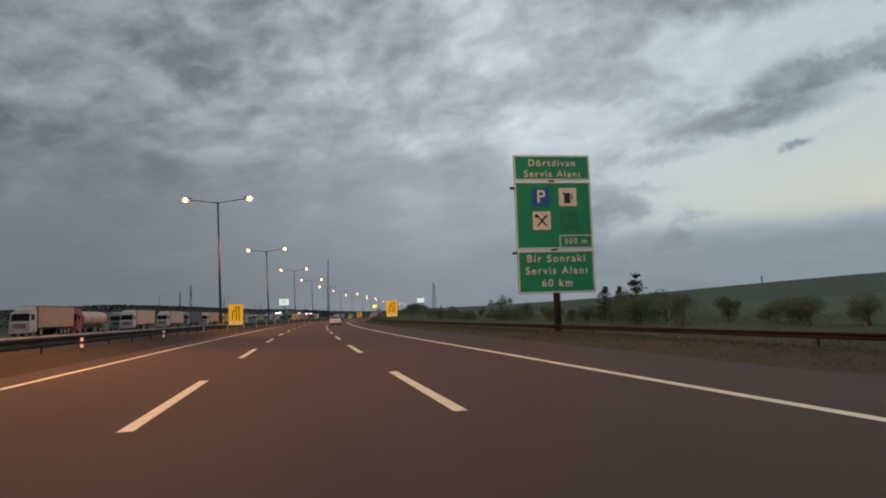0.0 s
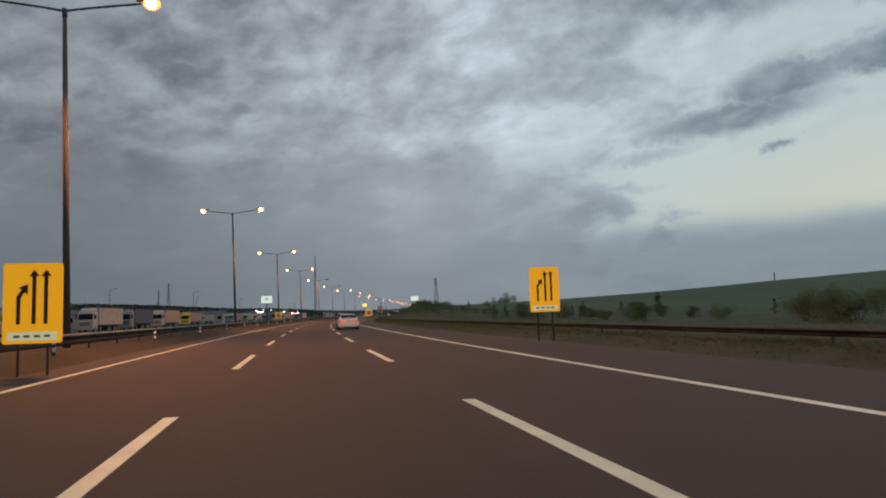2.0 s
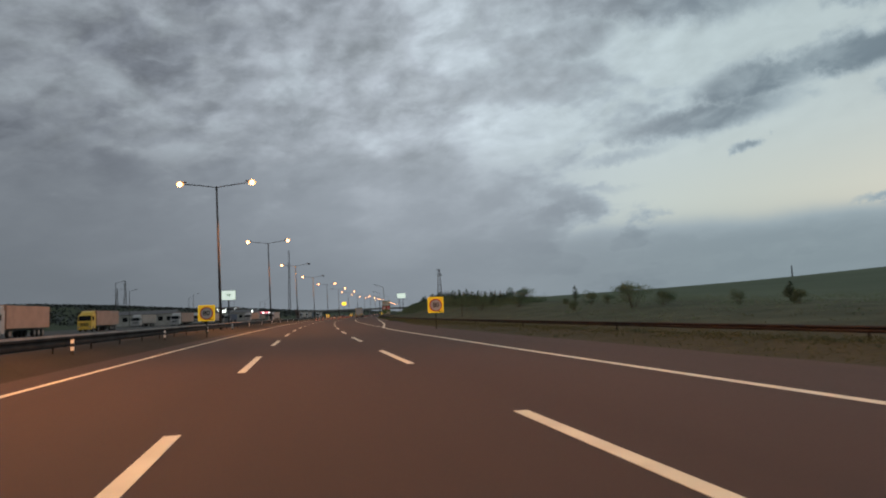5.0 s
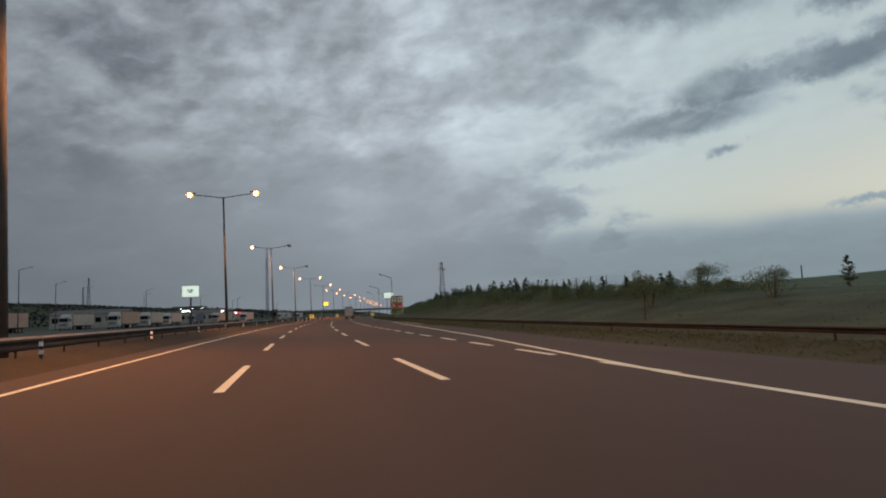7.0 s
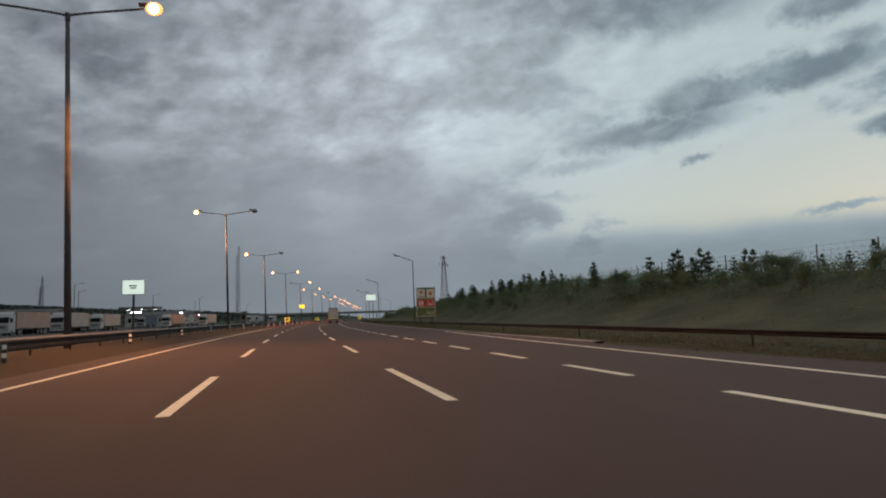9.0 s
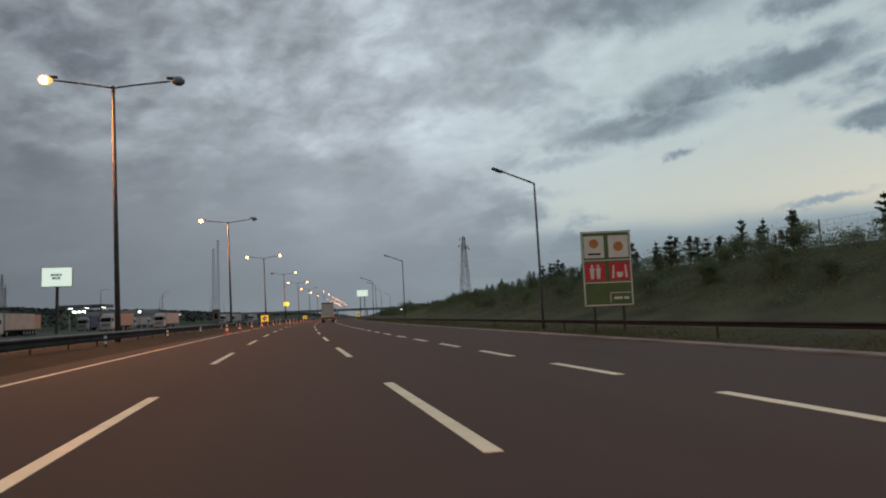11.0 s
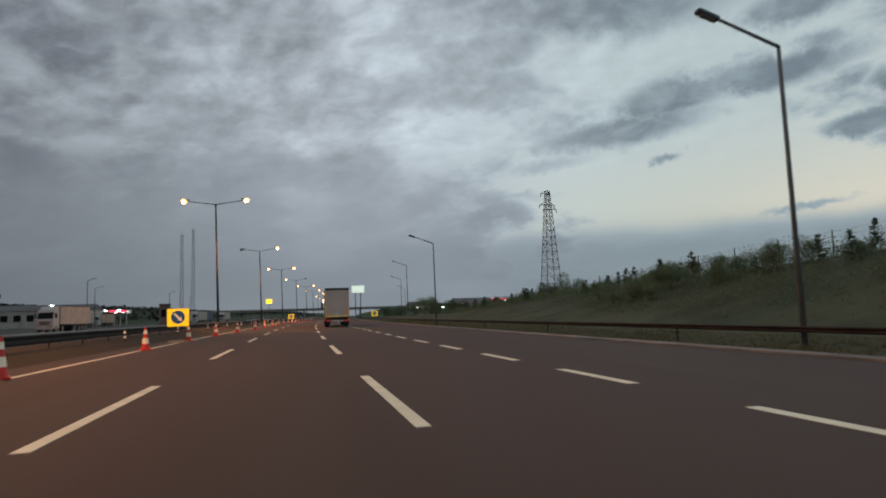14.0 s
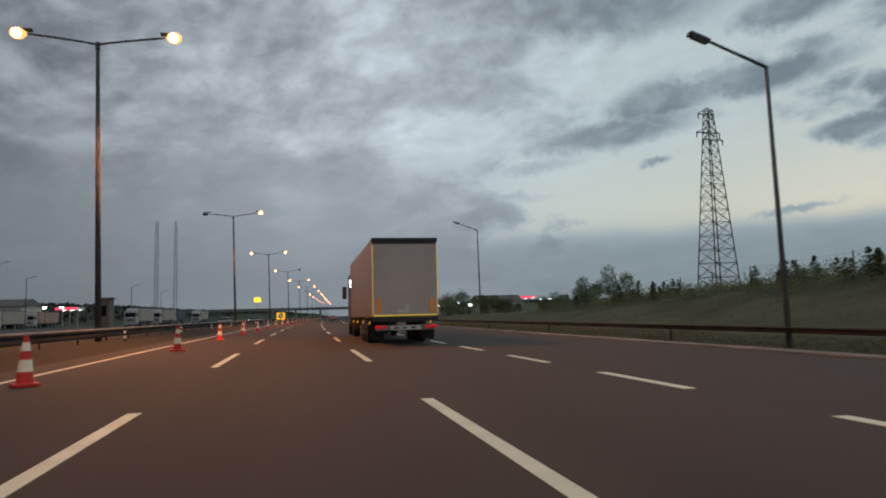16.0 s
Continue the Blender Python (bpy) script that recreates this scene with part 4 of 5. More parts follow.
# ---- vehicles ----
def wheel_parts(parent, x, y, r, w, rim_mat=None, name="wheel"):
    bm = B()
    rod(bm, (x - w / 2, y, r), (x + w / 2, y, r), r, r, 24)
    es = [e for e in bm.edges if abs(e.verts[0].co.x - e.verts[1].co.x) < 1e-5]
    bmesh.ops.bevel(bm, geom=es, offset=w * 0.13, segments=2, affect="EDGES")
    wh = part(name, bm, M_BLACK, parent, smooth=False)
    out = -1 if x < 0 else 1
    bm = B()
    rod(bm, (x + out * w * 0.38, y, r), (x + out * w * 0.515, y, r), r * 0.66, r * 0.6, 20)
    for k in range(5):
        a = 2 * math.pi * k / 5
        rod(bm, (x + out * w * 0.52, y, r), (x + out * w * 0.52, y + r * 0.6 * math.cos(a), r + r * 0.6 * math.sin(a)), r * 0.07, r * 0.05, 5)
    part("rim", bm, rim_mat or M_RIM, wh, "alloy rim")


def loft(bm, rows, mi=0, close=True):
    rings = [[bm.verts.new(p) for p in row] for row in rows]
    for a, b in zip(rings, rings[1:]):
        for i in range(len(a) - 1):
            bm.faces.new((a[i], a[i + 1], b[i + 1], b[i])).material_index = mi
    if close:
        bm.faces.new(rings[0][::-1]).material_index = mi
        bm.faces.new(rings[-1]).material_index = mi
    return rings


def sedan(m, paint, label, lights="tail", name="car", group=""):
    """A four-door saloon, its tail at y = 0 and its nose at y = 4.65."""
    c = thing(name, m, label, "car", group)
    # stations: y, half width, sill, shoulder height, deck height
    st = [(0.0, 0.83, 0.26, 0.70, 0.90), (0.03, 0.875, 0.22, 0.74, 0.955), (0.10, 0.90, 0.20, 0.78, 0.985), (0.30, 0.91, 0.19, 0.81, 1.0), (0.62, 0.915, 0.18, 0.84, 1.0), (1.0, 0.92, 0.18, 0.86, 0.97),
          (1.8, 0.915, 0.18, 0.86, 0.94), (2.7, 0.915, 0.18, 0.84, 0.92), (3.2, 0.915, 0.19, 0.82, 0.94), (3.55, 0.91, 0.20, 0.79, 0.90), (4.1, 0.875, 0.21, 0.73, 0.82),
          (4.45, 0.79, 0.24, 0.66, 0.72), (4.62, 0.62, 0.30, 0.58, 0.62)]
    rows = []
    for y, w, zs, zh, zd in st:
        half = [(w * 0.55, zs), (w * 0.93, zs), (w * 0.985, zs + 0.06), (w, (zs + zh) / 2), (w, zh - 0.05), (w * 0.975, zh + 0.02),
                (w * 0.86, (zh + zd) / 2 + 0.05), (w * 0.72, zd - 0.012), (w * 0.40, zd), (0, zd + 0.01)]
        rows.append([Vector((-x, y, z)) for x, z in half] + [Vector((x, y, z)) for x, z in half[-2::-1]])
    bm = B()
    loft(bm, rows)
    body = part("body", bm, paint, c, smooth=True)
    mod = body.modifiers.new("round", "SUBSURF")
    mod.levels = mod.render_levels = 1
    # cabin: roof, pillars and glass
    cab = [(0.48, 0.80, 0.74, 1.005), (1.10, 0.80, 0.60, 1.275), (1.42, 0.80, 0.59, 1.345), (1.9, 0.80, 0.60, 1.375), (2.4, 0.80, 0.60, 1.365), (2.72, 0.80, 0.60, 1.31), (3.50, 0.78, 0.72, 0.935)]
    rows = []
    for y, wb, wt_, zt in cab:
        zb = 0.87
        half = [(wb + 0.03, zb), (wb, zb + 0.10 * (zt - zb)), (wt_ + 0.02, zt - 0.07 * (zt > 1.1)), (wt_ * 0.86, zt - 0.012), (wt_ * 0.4, zt + 0.006), (0, zt + 0.012)]
        rows.append([Vector((-x, y, z)) for x, z in half] + [Vector((x, y, z)) for x, z in half[-2::-1]])
    bm = B()
    loft(bm, rows)
    part("roof", bm, paint, c, smooth=True)

    def pane(name_, quad, lab):
        bm_ = B()
        q = [Vector(p) for p in quad]
        n = (q[1] - q[0]).cross(q[3] - q[0]).normalized()
        a = [bm_.verts.new(p + n * 0.012) for p in q]
        b = [bm_.verts.new(p - n * 0.02) for p in q]
        bm_.faces.new(a), bm_.faces.new(b[::-1])
        for i in range(len(q)):
            bm_.faces.new((a[i], b[i], b[(i + 1) % len(q)], a[(i + 1) % len(q)]))
        part(name_, bm_, M_GLASS, c, lab)
    pane("rear_window", [(-0.70, 0.53, 1.03), (0.70, 0.53, 1.03), (0.55, 1.13, 1.292), (-0.55, 1.13, 1.292)], "dark tinted rear window")
    pane("windscreen", [(0.66, 3.42, 0.98), (-0.66, 3.42, 0.98), (-0.53, 2.78, 1.305), (0.53, 2.78, 1.305)], "dark windscreen")
    for sx in (-1, 1):
        for y0, y1, t0, t1 in ((1.05, 1.92, 1.42, 1.90), (1.98, 3.12, 1.98, 2.66)):
            q = [(sx * 0.802, y0, 0.95), (sx * 0.806, y1, 0.94), (sx * 0.640, t1, 1.275), (sx * 0.634, t0, 1.275)]
            pane("side_window", q if sx > 0 else q[::-1], "dark side window")
        bm = B()
        box(bm, (sx * 0.99, 3.02, 0.96), (0.20, 0.12, 0.13), 0.03)
        part("mirror", bm, M_BLACK, c, "black wing mirror")
        for y in (0.92, 3.73):
            bm = B()
            rod(bm, (sx * 0.85, y, 0.335), (sx * 0.903, y, 0.335), 0.375, 0.375, 24)
            part("wheel_arch", bm, M_BLACK, c)
            wheel_parts(c, sx * 0.80, y, 0.33, 0.23)
        bm = B()
        if lights == "tail":
            prism(bm, [(sx * 0.37, 0.715), (sx * 0.72, 0.69), (sx * 0.85, 0.70), (sx * 0.875, 0.78), (sx * 0.85, 0.85), (sx * 0.66, 0.84), (sx * 0.58, 0.80), (sx * 0.37, 0.785)], -0.012, 0.16)
        else:
            prism(bm, [(sx * 0.42, 0.86), (sx * 0.83, 0.80), (sx * 0.87, 0.88), (sx * 0.80, 0.96), (sx * 0.42, 0.94)], 0.02, 0.16)
        tl = part("tail_lamp", bm, M_TAIL if lights == "tail" else M_SIGN_RED, c, "red tail lamp")
        for z in (0.728, 0.765):
            bm = B()
            box(bm, (sx * 0.56, -0.016, z), (0.36, 0.008, 0.016))
            part("light_bar", bm, M_TAILBAR, tl, "glowing red bar")
        bm = B()
        box(bm, (sx * 0.56, 4.46, 0.62), (0.34, 0.22, 0.13), 0.03)
        part("headlamp", bm, M_WLIGHT if lights == "head" else M_GLASS, c, "headlamp")
        bm = B()
        for z in (0.36, 0.285):
            box(bm, (sx * 0.70, 0.012, z), (0.28, 0.05, 0.016), 0.004)
        box(bm, (sx * 0.565, 0.012, 0.32), (0.014, 0.05, 0.09))
        part("reflector_slot", bm, M_BLACK, c, "dark bumper slot")
    bm = B()
    prism(bm, [(-0.56, 0.13), (0.56, 0.13), (0.50, 0.24), (0.41, 0.28), (-0.41, 0.28), (-0.50, 0.24)], -0.006, 0.30)
    part("diffuser", bm, M_BLACK, c, "black rear diffuser")
    bm = B()
    box(bm, (0, 0.11, 0.990), (1.22, 0.17, 0.03), 0.008)
    part("boot_spoiler", bm, M_BLACK, c, "thin black boot spoiler")
    bm = B()
    box(bm, (0, -0.020, 0.71), (0.54, 0.03, 0.125), 0.008)
    pl = part("number_plate", bm, M_PLATE, c, "lit yellow number plate")
    bm = B()
    for x, w_ in ((-0.17, 0.10), (-0.01, 0.11), (0.16, 0.15)):
        box(bm, (x, -0.037, 0.71), (w_, 0.006, 0.07))
    part("plate_bar", bm, M_SIGN_BLACK, pl)
    for sx in (-1, 1):
        bm = B()
        box(bm, (sx * 0.60, 0.012, 0.60), (0.005, 0.03, 0.17))
        part("boot_seam", bm, M_CONC, c, "grey shut line of the boot lid")
    bm = B()
    box(bm, (0, 0.004, 0.515), (1.20, 0.03, 0.005))
    part("boot_seam", bm, M_CONC, c, "grey shut line of the boot lid")
    bm = B()
    box(bm, (0, -0.002, 0.715), (0.66, 0.03, 0.17), 0.02)
    part("plate_recess", bm, paint, c)
    bm = B()
    rod(bm, (0, 1.62, 1.36), (0, 1.50, 1.44), 0.022, 0.008, 6)
    part("roof_antenna", bm, paint, c)
    bm = B()
    prism(bm, disc_pts(0, 0.865, 0.042, 16), -0.004, 0.06)
    part("badge", bm, M_DARK, c, "round badge")
    for x in (-0.5, -0.38, 0.38, 0.5):
        bm = B()
        rod(bm, (x, -0.02, 0.19), (x, 0.2, 0.19), 0.042, 0.042, 12)
        part("exhaust_pipe", bm, M_DARK, c)
    return c


sedan(place(107.25, 5.0, 0, 0.5), M_CAR, "white four-door saloon car with glowing red tail lamps")


def rear_lorry(m):
    """A curtain-sided articulated lorry seen from behind, its rear doors at y = 0."""
    t = thing("articulated_lorry", m, "articulated lorry with grey rear doors edged in yellow tape", "lorry")
    W, Z0, Z1, L = 2.55, 1.08, 4.08, 13.6
    bm = B()
    box(bm, (0, L / 2, (Z0 + Z1) / 2), (W - 0.04, L - 0.06, Z1 - Z0), 0.03)
    body = part("trailer_body", bm, M_CURTAIN, t, "brown-grey tarpaulin sides")
    for k in range(1, 12):
        for sx in (-1, 1):
            bm = B()
            box(bm, (sx * (W / 2 - 0.02), k * 1.13, (Z0 + Z1) / 2 - 0.1), (0.012, 0.04, Z1 - Z0 - 0.35))
            part("curtain_strap", bm, M_CURTAIN, body)
    for sx in (-1, 1):
        bm = B()
        box(bm, (sx * 0.61, 0.0, (Z0 + Z1) / 2 - 0.08), (1.2185, 0.06, Z1 - Z0 - 0.30), 0.003)
        d = part("rear_door", bm, M_DOORS, t, "plain grey rear door")
        for x in (0.55,):
            bm = B()
            rod(bm, (sx * x, -0.030, Z0 + 0.12), (sx * x, -0.030, Z1 - 0.32), 0.005, 0.005, 6)
            part("lock_rod", bm, M_DOORS, d)
        bm = B()
        box(bm, (sx * 1.02, -0.042, Z0 + 0.42), (0.13, 0.02, 0.55), 0.01)
        part("strap", bm, M_STRAP, d, "orange vertical strap")
        bm = B()
        box(bm, (sx * 1.245, -0.035, (Z0 + Z1) / 2 - 0.08), (0.032, 0.02, Z1 - Z0 - 0.30))
        part("tape", bm, M_TAPE, t, "yellow reflective tape")
    bm = B()
    box(bm, (0, -0.035, Z0 + 0.05), (W - 0.1, 0.02, 0.06))
    part("tape", bm, M_TAPE, t, "yellow reflective tape")
    bm = B()
    box(bm, (0.05, -0.045, Z0 + 0.30), (0.16, 0.015, 0.32))
    box(bm, (-0.18, -0.045, Z0 + 0.22), (0.24, 0.015, 0.14))
    part("sticker", bm, M_SIGN_WHITE, t, "pale stickers on the doors")
    bm = B()
    box(bm, (0, 0.03, Z1 - 0.06), (W, 0.16, 0.16), 0.02)
    part("roof_header", bm, M_DARK, t, "dark roof rail")
    bm = B()
    box(bm, (0, 0.05, Z0 - 0.10), (W - 0.05, 0.2, 0.16), 0.01)
    box(bm, (0, L / 2, Z0 - 0.12), (1.0, L, 0.2))
    part("chassis", bm, M_DARK, t)
    bm = B()
    box(bm, (0, 0.05, 0.66), (2.3, 0.12, 0.20), 0.02)
    bump_ = part("bumper_bar", bm, M_CONC, t, "pale under-run bumper")
    bm = B()
    box(bm, (0, -0.02, 0.66), (1.16, 0.02, 0.15))
    part("number_plate", bm, M_SIGN_WHITE, bump_, "number plate")
    bm = B()
    for x in (-0.36, -0.05, 0.3):
        box(bm, (x, -0.034, 0.66), (0.2, 0.006, 0.06))
    part("plate_bar", bm, M_DARK, bump_)
    for sx in (-1, 1):
        bm = B()
        box(bm, (sx * 1.05, -0.03, 0.70), (0.26, 0.08, 0.12), 0.02)
        part("tail_lamp", bm, M_TAIL, t, "red tail lamp")
        bm = B()
        box(bm, (sx * 1.0, 0.9, 0.45), (0.5, 0.02, 0.55))
        part("mud_flap", bm, M_BLACK, t)
        for y in (3.0, 4.3, 5.6):
            wheel_parts(t, sx * 1.04, y, 0.5, 0.40, M_DARK)
        for y in (12.4, 16.3):
            wheel_parts(t, sx * 1.02, y, 0.5, 0.36, M_DARK)
        for y in (1.6, 4.9, 8.2, 11.5):
            bm = B()
            box(bm, (sx * 1.24, y, 0.85), (0.03, 0.16, 0.1), 0.01)
            part("side_marker", bm, M_MARKER, t, "lit amber side marker")
        bm = B()
        box(bm, (sx * 1.27, 13.7, 3.0), (0.05, 0.10, 0.40), 0.02)
        part("marker_lamp", bm, M_WLIGHT if sx < 0 else M_LAMP_OFF, t, "white marker lamp")
        bm = B()
        box(bm, (sx * 0.80, -0.03, 0.70), (0.14, 0.06, 0.10), 0.015)
        part("tail_lamp", bm, M_TAIL, t, "red tail lamp")
    bm = B()
    box(bm, (0, 15.2, 2.1), (2.48, 2.3, 3.0), 0.12)
    cab = part("cab", bm, M_DARK, t, "dark painted cab")
    bm = B()
    box(bm, (0, 14.4, 3.7), (2.3, 1.5, 0.5), 0.15)
    part("roof_fairing", bm, M_DARK, cab)
    for sx in (-1, 1):
        bm = B()
        box(bm, (sx * 1.47, 16.1, 2.55), (0.26, 0.16, 0.75), 0.05)
        part("mirror", bm, M_BLACK, cab)
    bm = B()
    box(bm, (0, 14.0, 0.75), (0.9, 5.6, 0.3))
    part("tractor_frame", bm, M_DARK, t)


rear_lorry(place(401.2, 5.95, 0, -0.4))


# ---- lorries that stand in the park beyond the median, cabs towards the camera ----
def parked_lorry(cab_col, box_col, tank, m, label):
    t = thing("parked_lorry", m, label, "lorry", "lorries standing in the park")
    cm = material("cab_paint", cab_col, 0.4, vary=0.06, scale=1.5, bump=0)
    bx = material("trailer_skin", box_col, 0.55, vary=0.12, scale=0.5, fine=6, bump=0.05)
    bm = B()
    loft(bm, [[Vector((sx * 1.22, y, z)) for sx, z in ((-1, 0.55), (-1, zt), (1, zt), (1, 0.55))] for y, zt in ((0.0, 1.7), (0.12, 2.0), (0.45, 3.05), (0.9, 3.25), (2.2, 3.3))])
    cab = part("cab", bm, cm, t)
    bm = B()
    loft(bm, [[Vector((sx * w, y, z)) for sx, z in ((-1, 3.2), (-1, zt), (1, zt), (1, 3.2))] for y, w, zt in ((0.7, 1.0, 3.25), (1.3, 1.1, 3.65), (2.1, 1.15, 3.85))])
    part("roof_fairing", bm, cm, cab)
    bm = B()
    v = [bm.verts.new(p) for p in ((-1.1, 0.09, 2.02), (1.1, 0.09, 2.02), (1.05, 0.40, 2.95), (-1.05, 0.40, 2.95), (-1.1, 0.14, 2.02), (1.1, 0.14, 2.02), (1.05, 0.45, 2.95), (-1.05, 0.45, 2.95))]
    for q in ((0, 1, 2, 3), (7, 6, 5, 4), (0, 4, 5, 1), (1, 5, 6, 2), (2, 6, 7, 3), (3, 7, 4, 0)):
        bm.faces.new([v[i] for i in q])
    part("windscreen", bm, M_GLASS, cab, "dark windscreen")
    for sx in (-1, 1):
        bm = B()
        box(bm, (sx * 1.225, 0.95, 2.45), (0.02, 0.8, 0.7))
        part("side_window", bm, M_GLASS, cab)
        bm = B()
        box(bm, (sx * 1.42, 0.3, 2.5), (0.22, 0.16, 0.7), 0.04)
        part("mirror", bm, M_BLACK, cab)
        bm = B()
        box(bm, (sx * 0.92, -0.02, 0.85), (0.4, 0.06, 0.22), 0.03)
        part("headlamp", bm, M_LAMP_OFF, cab)
        for y in (1.0, 3.6, 10.6, 11.9, 13.2):
            wheel_parts(t, sx * 1.03, y, 0.5, 0.38, M_CONC)
    bm = B()
    for z in (1.15, 1.35, 1.55):
        box(bm, (0, -0.01, z), (1.5, 0.05, 0.1))
    part("grille", bm, M_BLACK, cab)
    bm = B()
    box(bm, (0, -0.03, 0.6), (2.4, 0.2, 0.4), 0.05)
    part("bumper", bm, cm, cab)
    bm = B()
    box(bm, (0, 8.4, 0.95), (1.0, 12.4, 0.25))
    part("chassis", bm, M_DARK, t)
    bm = B()
    if tank:
        rod(bm, (0, 3.0, 2.3), (0, 14.4, 2.3), 1.2, 1.2, 20)
        part("tank", bm, bx, t, smooth=False)
        for y in (3.0, 6.8, 10.6, 14.3):
            bm = B()
            rod(bm, (0, y, 2.3), (0, y + 0.1, 2.3), 1.23, 1.23, 20)
            part("tank_band", bm, M_SIGN_RED, t, "red band")
    else:
        box(bm, (0, 8.9, 2.55), (2.5, 12.6, 2.85), 0.04)
        body = part("trailer_body", bm, bx, t)
        for sx in (-1, 1):
            bm = B()
            box(bm, (sx * 1.24, 8.9, 3.95), (0.05, 12.6, 0.1))
            part("top_rail", bm, M_DARK, body)
    return t


TAN, CREAM, BLUE, RED, GREY = (0.36, 0.225, 0.165), (0.36, 0.30, 0.26), (0.035, 0.05, 0.09), (0.22, 0.035, 0.03), (0.18, 0.18, 0.18)
WHITE = (0.36, 0.34, 0.325)
kinds = [parked_lorry(WHITE, TAN, False, place(95.0, -35.0), "white lorry with a tan box trailer, parked"),
         parked_lorry(RED, CREAM, True, place(114.0, -36.0), "red lorry with a pale tank trailer, parked"),
         parked_lorry(WHITE, CREAM, False, place(139.0, -35.0), "white lorry with a cream box trailer, parked"),
         parked_lorry(GREY, BLUE, False, place(186.0, -36.0), "grey lorry with a dark blue trailer, parked"),
         parked_lorry((0.55, 0.38, 0.05), TAN, False, place(255.1, -42.3), "yellow lorry with a brown trailer, parked")]
rng = random.Random(11)
spots = [(2, 164.5, -35.2), (3, 150.0, -41.0), (0, 205.5, -35.5), (4, 120.0, -44.0), (2, 360.5, -55.1), (0, 370.4, -51.4), (2, 380.0, -47.5), 
         (0, 333.0, -47.0), (2, 352.0, -46.0), (2, 372.0, -52.0), (4, 392.0, -52.0), (0, 418.0, -42.0), (2, 440.0, -36.0), (2, 512.0, -64.0), (2, 534.0, -66.0), (0, 556.0, -68.0),
         (2, 530.0, -37.0), (2, 552.0, -37.5), (3, 576.0, -40.0), (2, 600.0, -38.0), (0, 300.0, -58.0), (2, 345.0, -62.0), (3, 455.0, -60.0)]
for k, s, u in spots:
    copy_thing(kinds[k], place(s, u + rng.uniform(-0.5, 0.5), 0, rng.uniform(-2, 2)))

M_CAR_GREY = material("grey_car_paint", (0.12, 0.12, 0.13), 0.3, vary=0.05, bump=0)
onc = sedan(place(496, -12.2, 0, 180), M_CAR_GREY, "dark saloon car with its headlamps lit", "head", "oncoming_car", "cars on the opposite carriageway")
for s, u in ((545, -12.1), (566, -15.9), (628, -12.1), (668, -12.2), (702, -16.0), (760, -12.2)):
    copy_thing(onc, place(s, u, 0, 180))
sedan(place(560, 5.5, 0), M_CAR_GREY, "dark saloon car with red tail lamps, far ahead", "tail", "distant_car")


# ---- billboard, masts, tower, service buildings ----
def billboard():
    g = thing("billboard", place(403.0, -46.3, 0), "brightly lit white billboard on a single dark post", "billboard")
    bm = B()
    rod(bm, (0, 0.25, 0), (0, 0.25, 9.4), 0.32, 0.28, 14)
    part("post", bm, M_DARK, g)
    bm = B()
    box(bm, (0, 0.2, 11.1), (5.7, 0.5, 3.9), 0.05)
    fr = part("frame", bm, M_STEEL, g)
    bm = B()
    box(bm, (0, -0.07, 11.1), (5.45, 0.05, 3.65), 0.01)
    part("face", bm, M_BOARD, fr, "glowing white face")
    bm = B()
    for z, x0, ws in ((11.5, -0.6, (0.5, 0.4, 0.55, 0.45)), (10.85, -0.3, (0.5, 0.4, 0.5))):
        x = x0 - 0.5
        for w in ws:
            box(bm, (x + w / 2, -0.105, z), (w * 0.85, 0.02, 0.42))
            x += w + 0.05
    part("text_bar", bm, M_SIGN_BLACK, fr, "dark unreadable line")


billboard()


def lit_totem():
    g = thing("lit_totem", place(740, 16.5, 0), "tall lit white service station totem", "sign")
    bm = B()
    for x in (-1.5, 1.5):
        rod(bm, (x, 0.3, -1), (x, 0.3, 15), 0.25, 0.25, 8)
    part("post", bm, M_DARK, g)
    bm = B()
    box(bm, (0, 0, 16.8), (7.5, 0.6, 4.2), 0.05)
    part("face", bm, M_BOARD, g, "glowing pale face")


lit_totem()


def lattice(name, m, h, w0, w1, label, bays, arms=(), thick=0.05, split=False):
    g = thing(name, m, label, "tower")
    cs = ((-1, -1), (1, -1), (1, 1), (-1, 1))

    def corner(k, f):
        w = w0 + (w1 - w0) * f
        return Vector((cs[k % 4][0] * w / 2, cs[k % 4][1] * w / 2, h * f))
    for k in range(4):
        bm = B()
        rod(bm, corner(k, 0) - Vector((0, 0, 0.6)), corner(k, 1), thick * 1.5, thick, 5)
        part("leg", bm, M_POLE, g)
    joined = B()
    fr = [1 - (1 - i / bays) ** 1.25 for i in range(bays + 1)]
    for k in range(4):
        bm = B()
        for a, b in zip(fr, fr[1:]):
            for p, q in ((corner(k, a), corner(k + 1, b)), (corner(k + 1, a), corner(k, b)), (corner(k, b), corner(k + 1, b))):
                rod(bm, p, q, thick * 0.6, thick * 0.6, 4)
                if split:
                    part("brace", bm, M_POLE, g)
                    bm = B()
        if split:
            bm.free()
        else:
            joined.from_mesh(finish("bracing", bm, M_POLE))
    if not split:
        tagged(part("bracing", joined, M_POLE, g), "thin open cross bracing", kind="stuff")
    for z, x0, x1 in arms:
        bm = B()
        rod(bm, (x0, 0, z), (x1, 0, z), 0.06, 0.06, 5)
        rod(bm, (x0, 0, z), (0, 0, z + 0.7), 0.035, 0.035, 4)
        rod(bm, (x1, 0, z), (0, 0, z + 0.7), 0.035, 0.035, 4)
        for x in (x0, x1):
            rod(bm, (x, 0, z), (x, 0, z - 0.55), 0.07, 0.05, 5)
        part("cross_arm", bm, M_POLE, g)
    return g


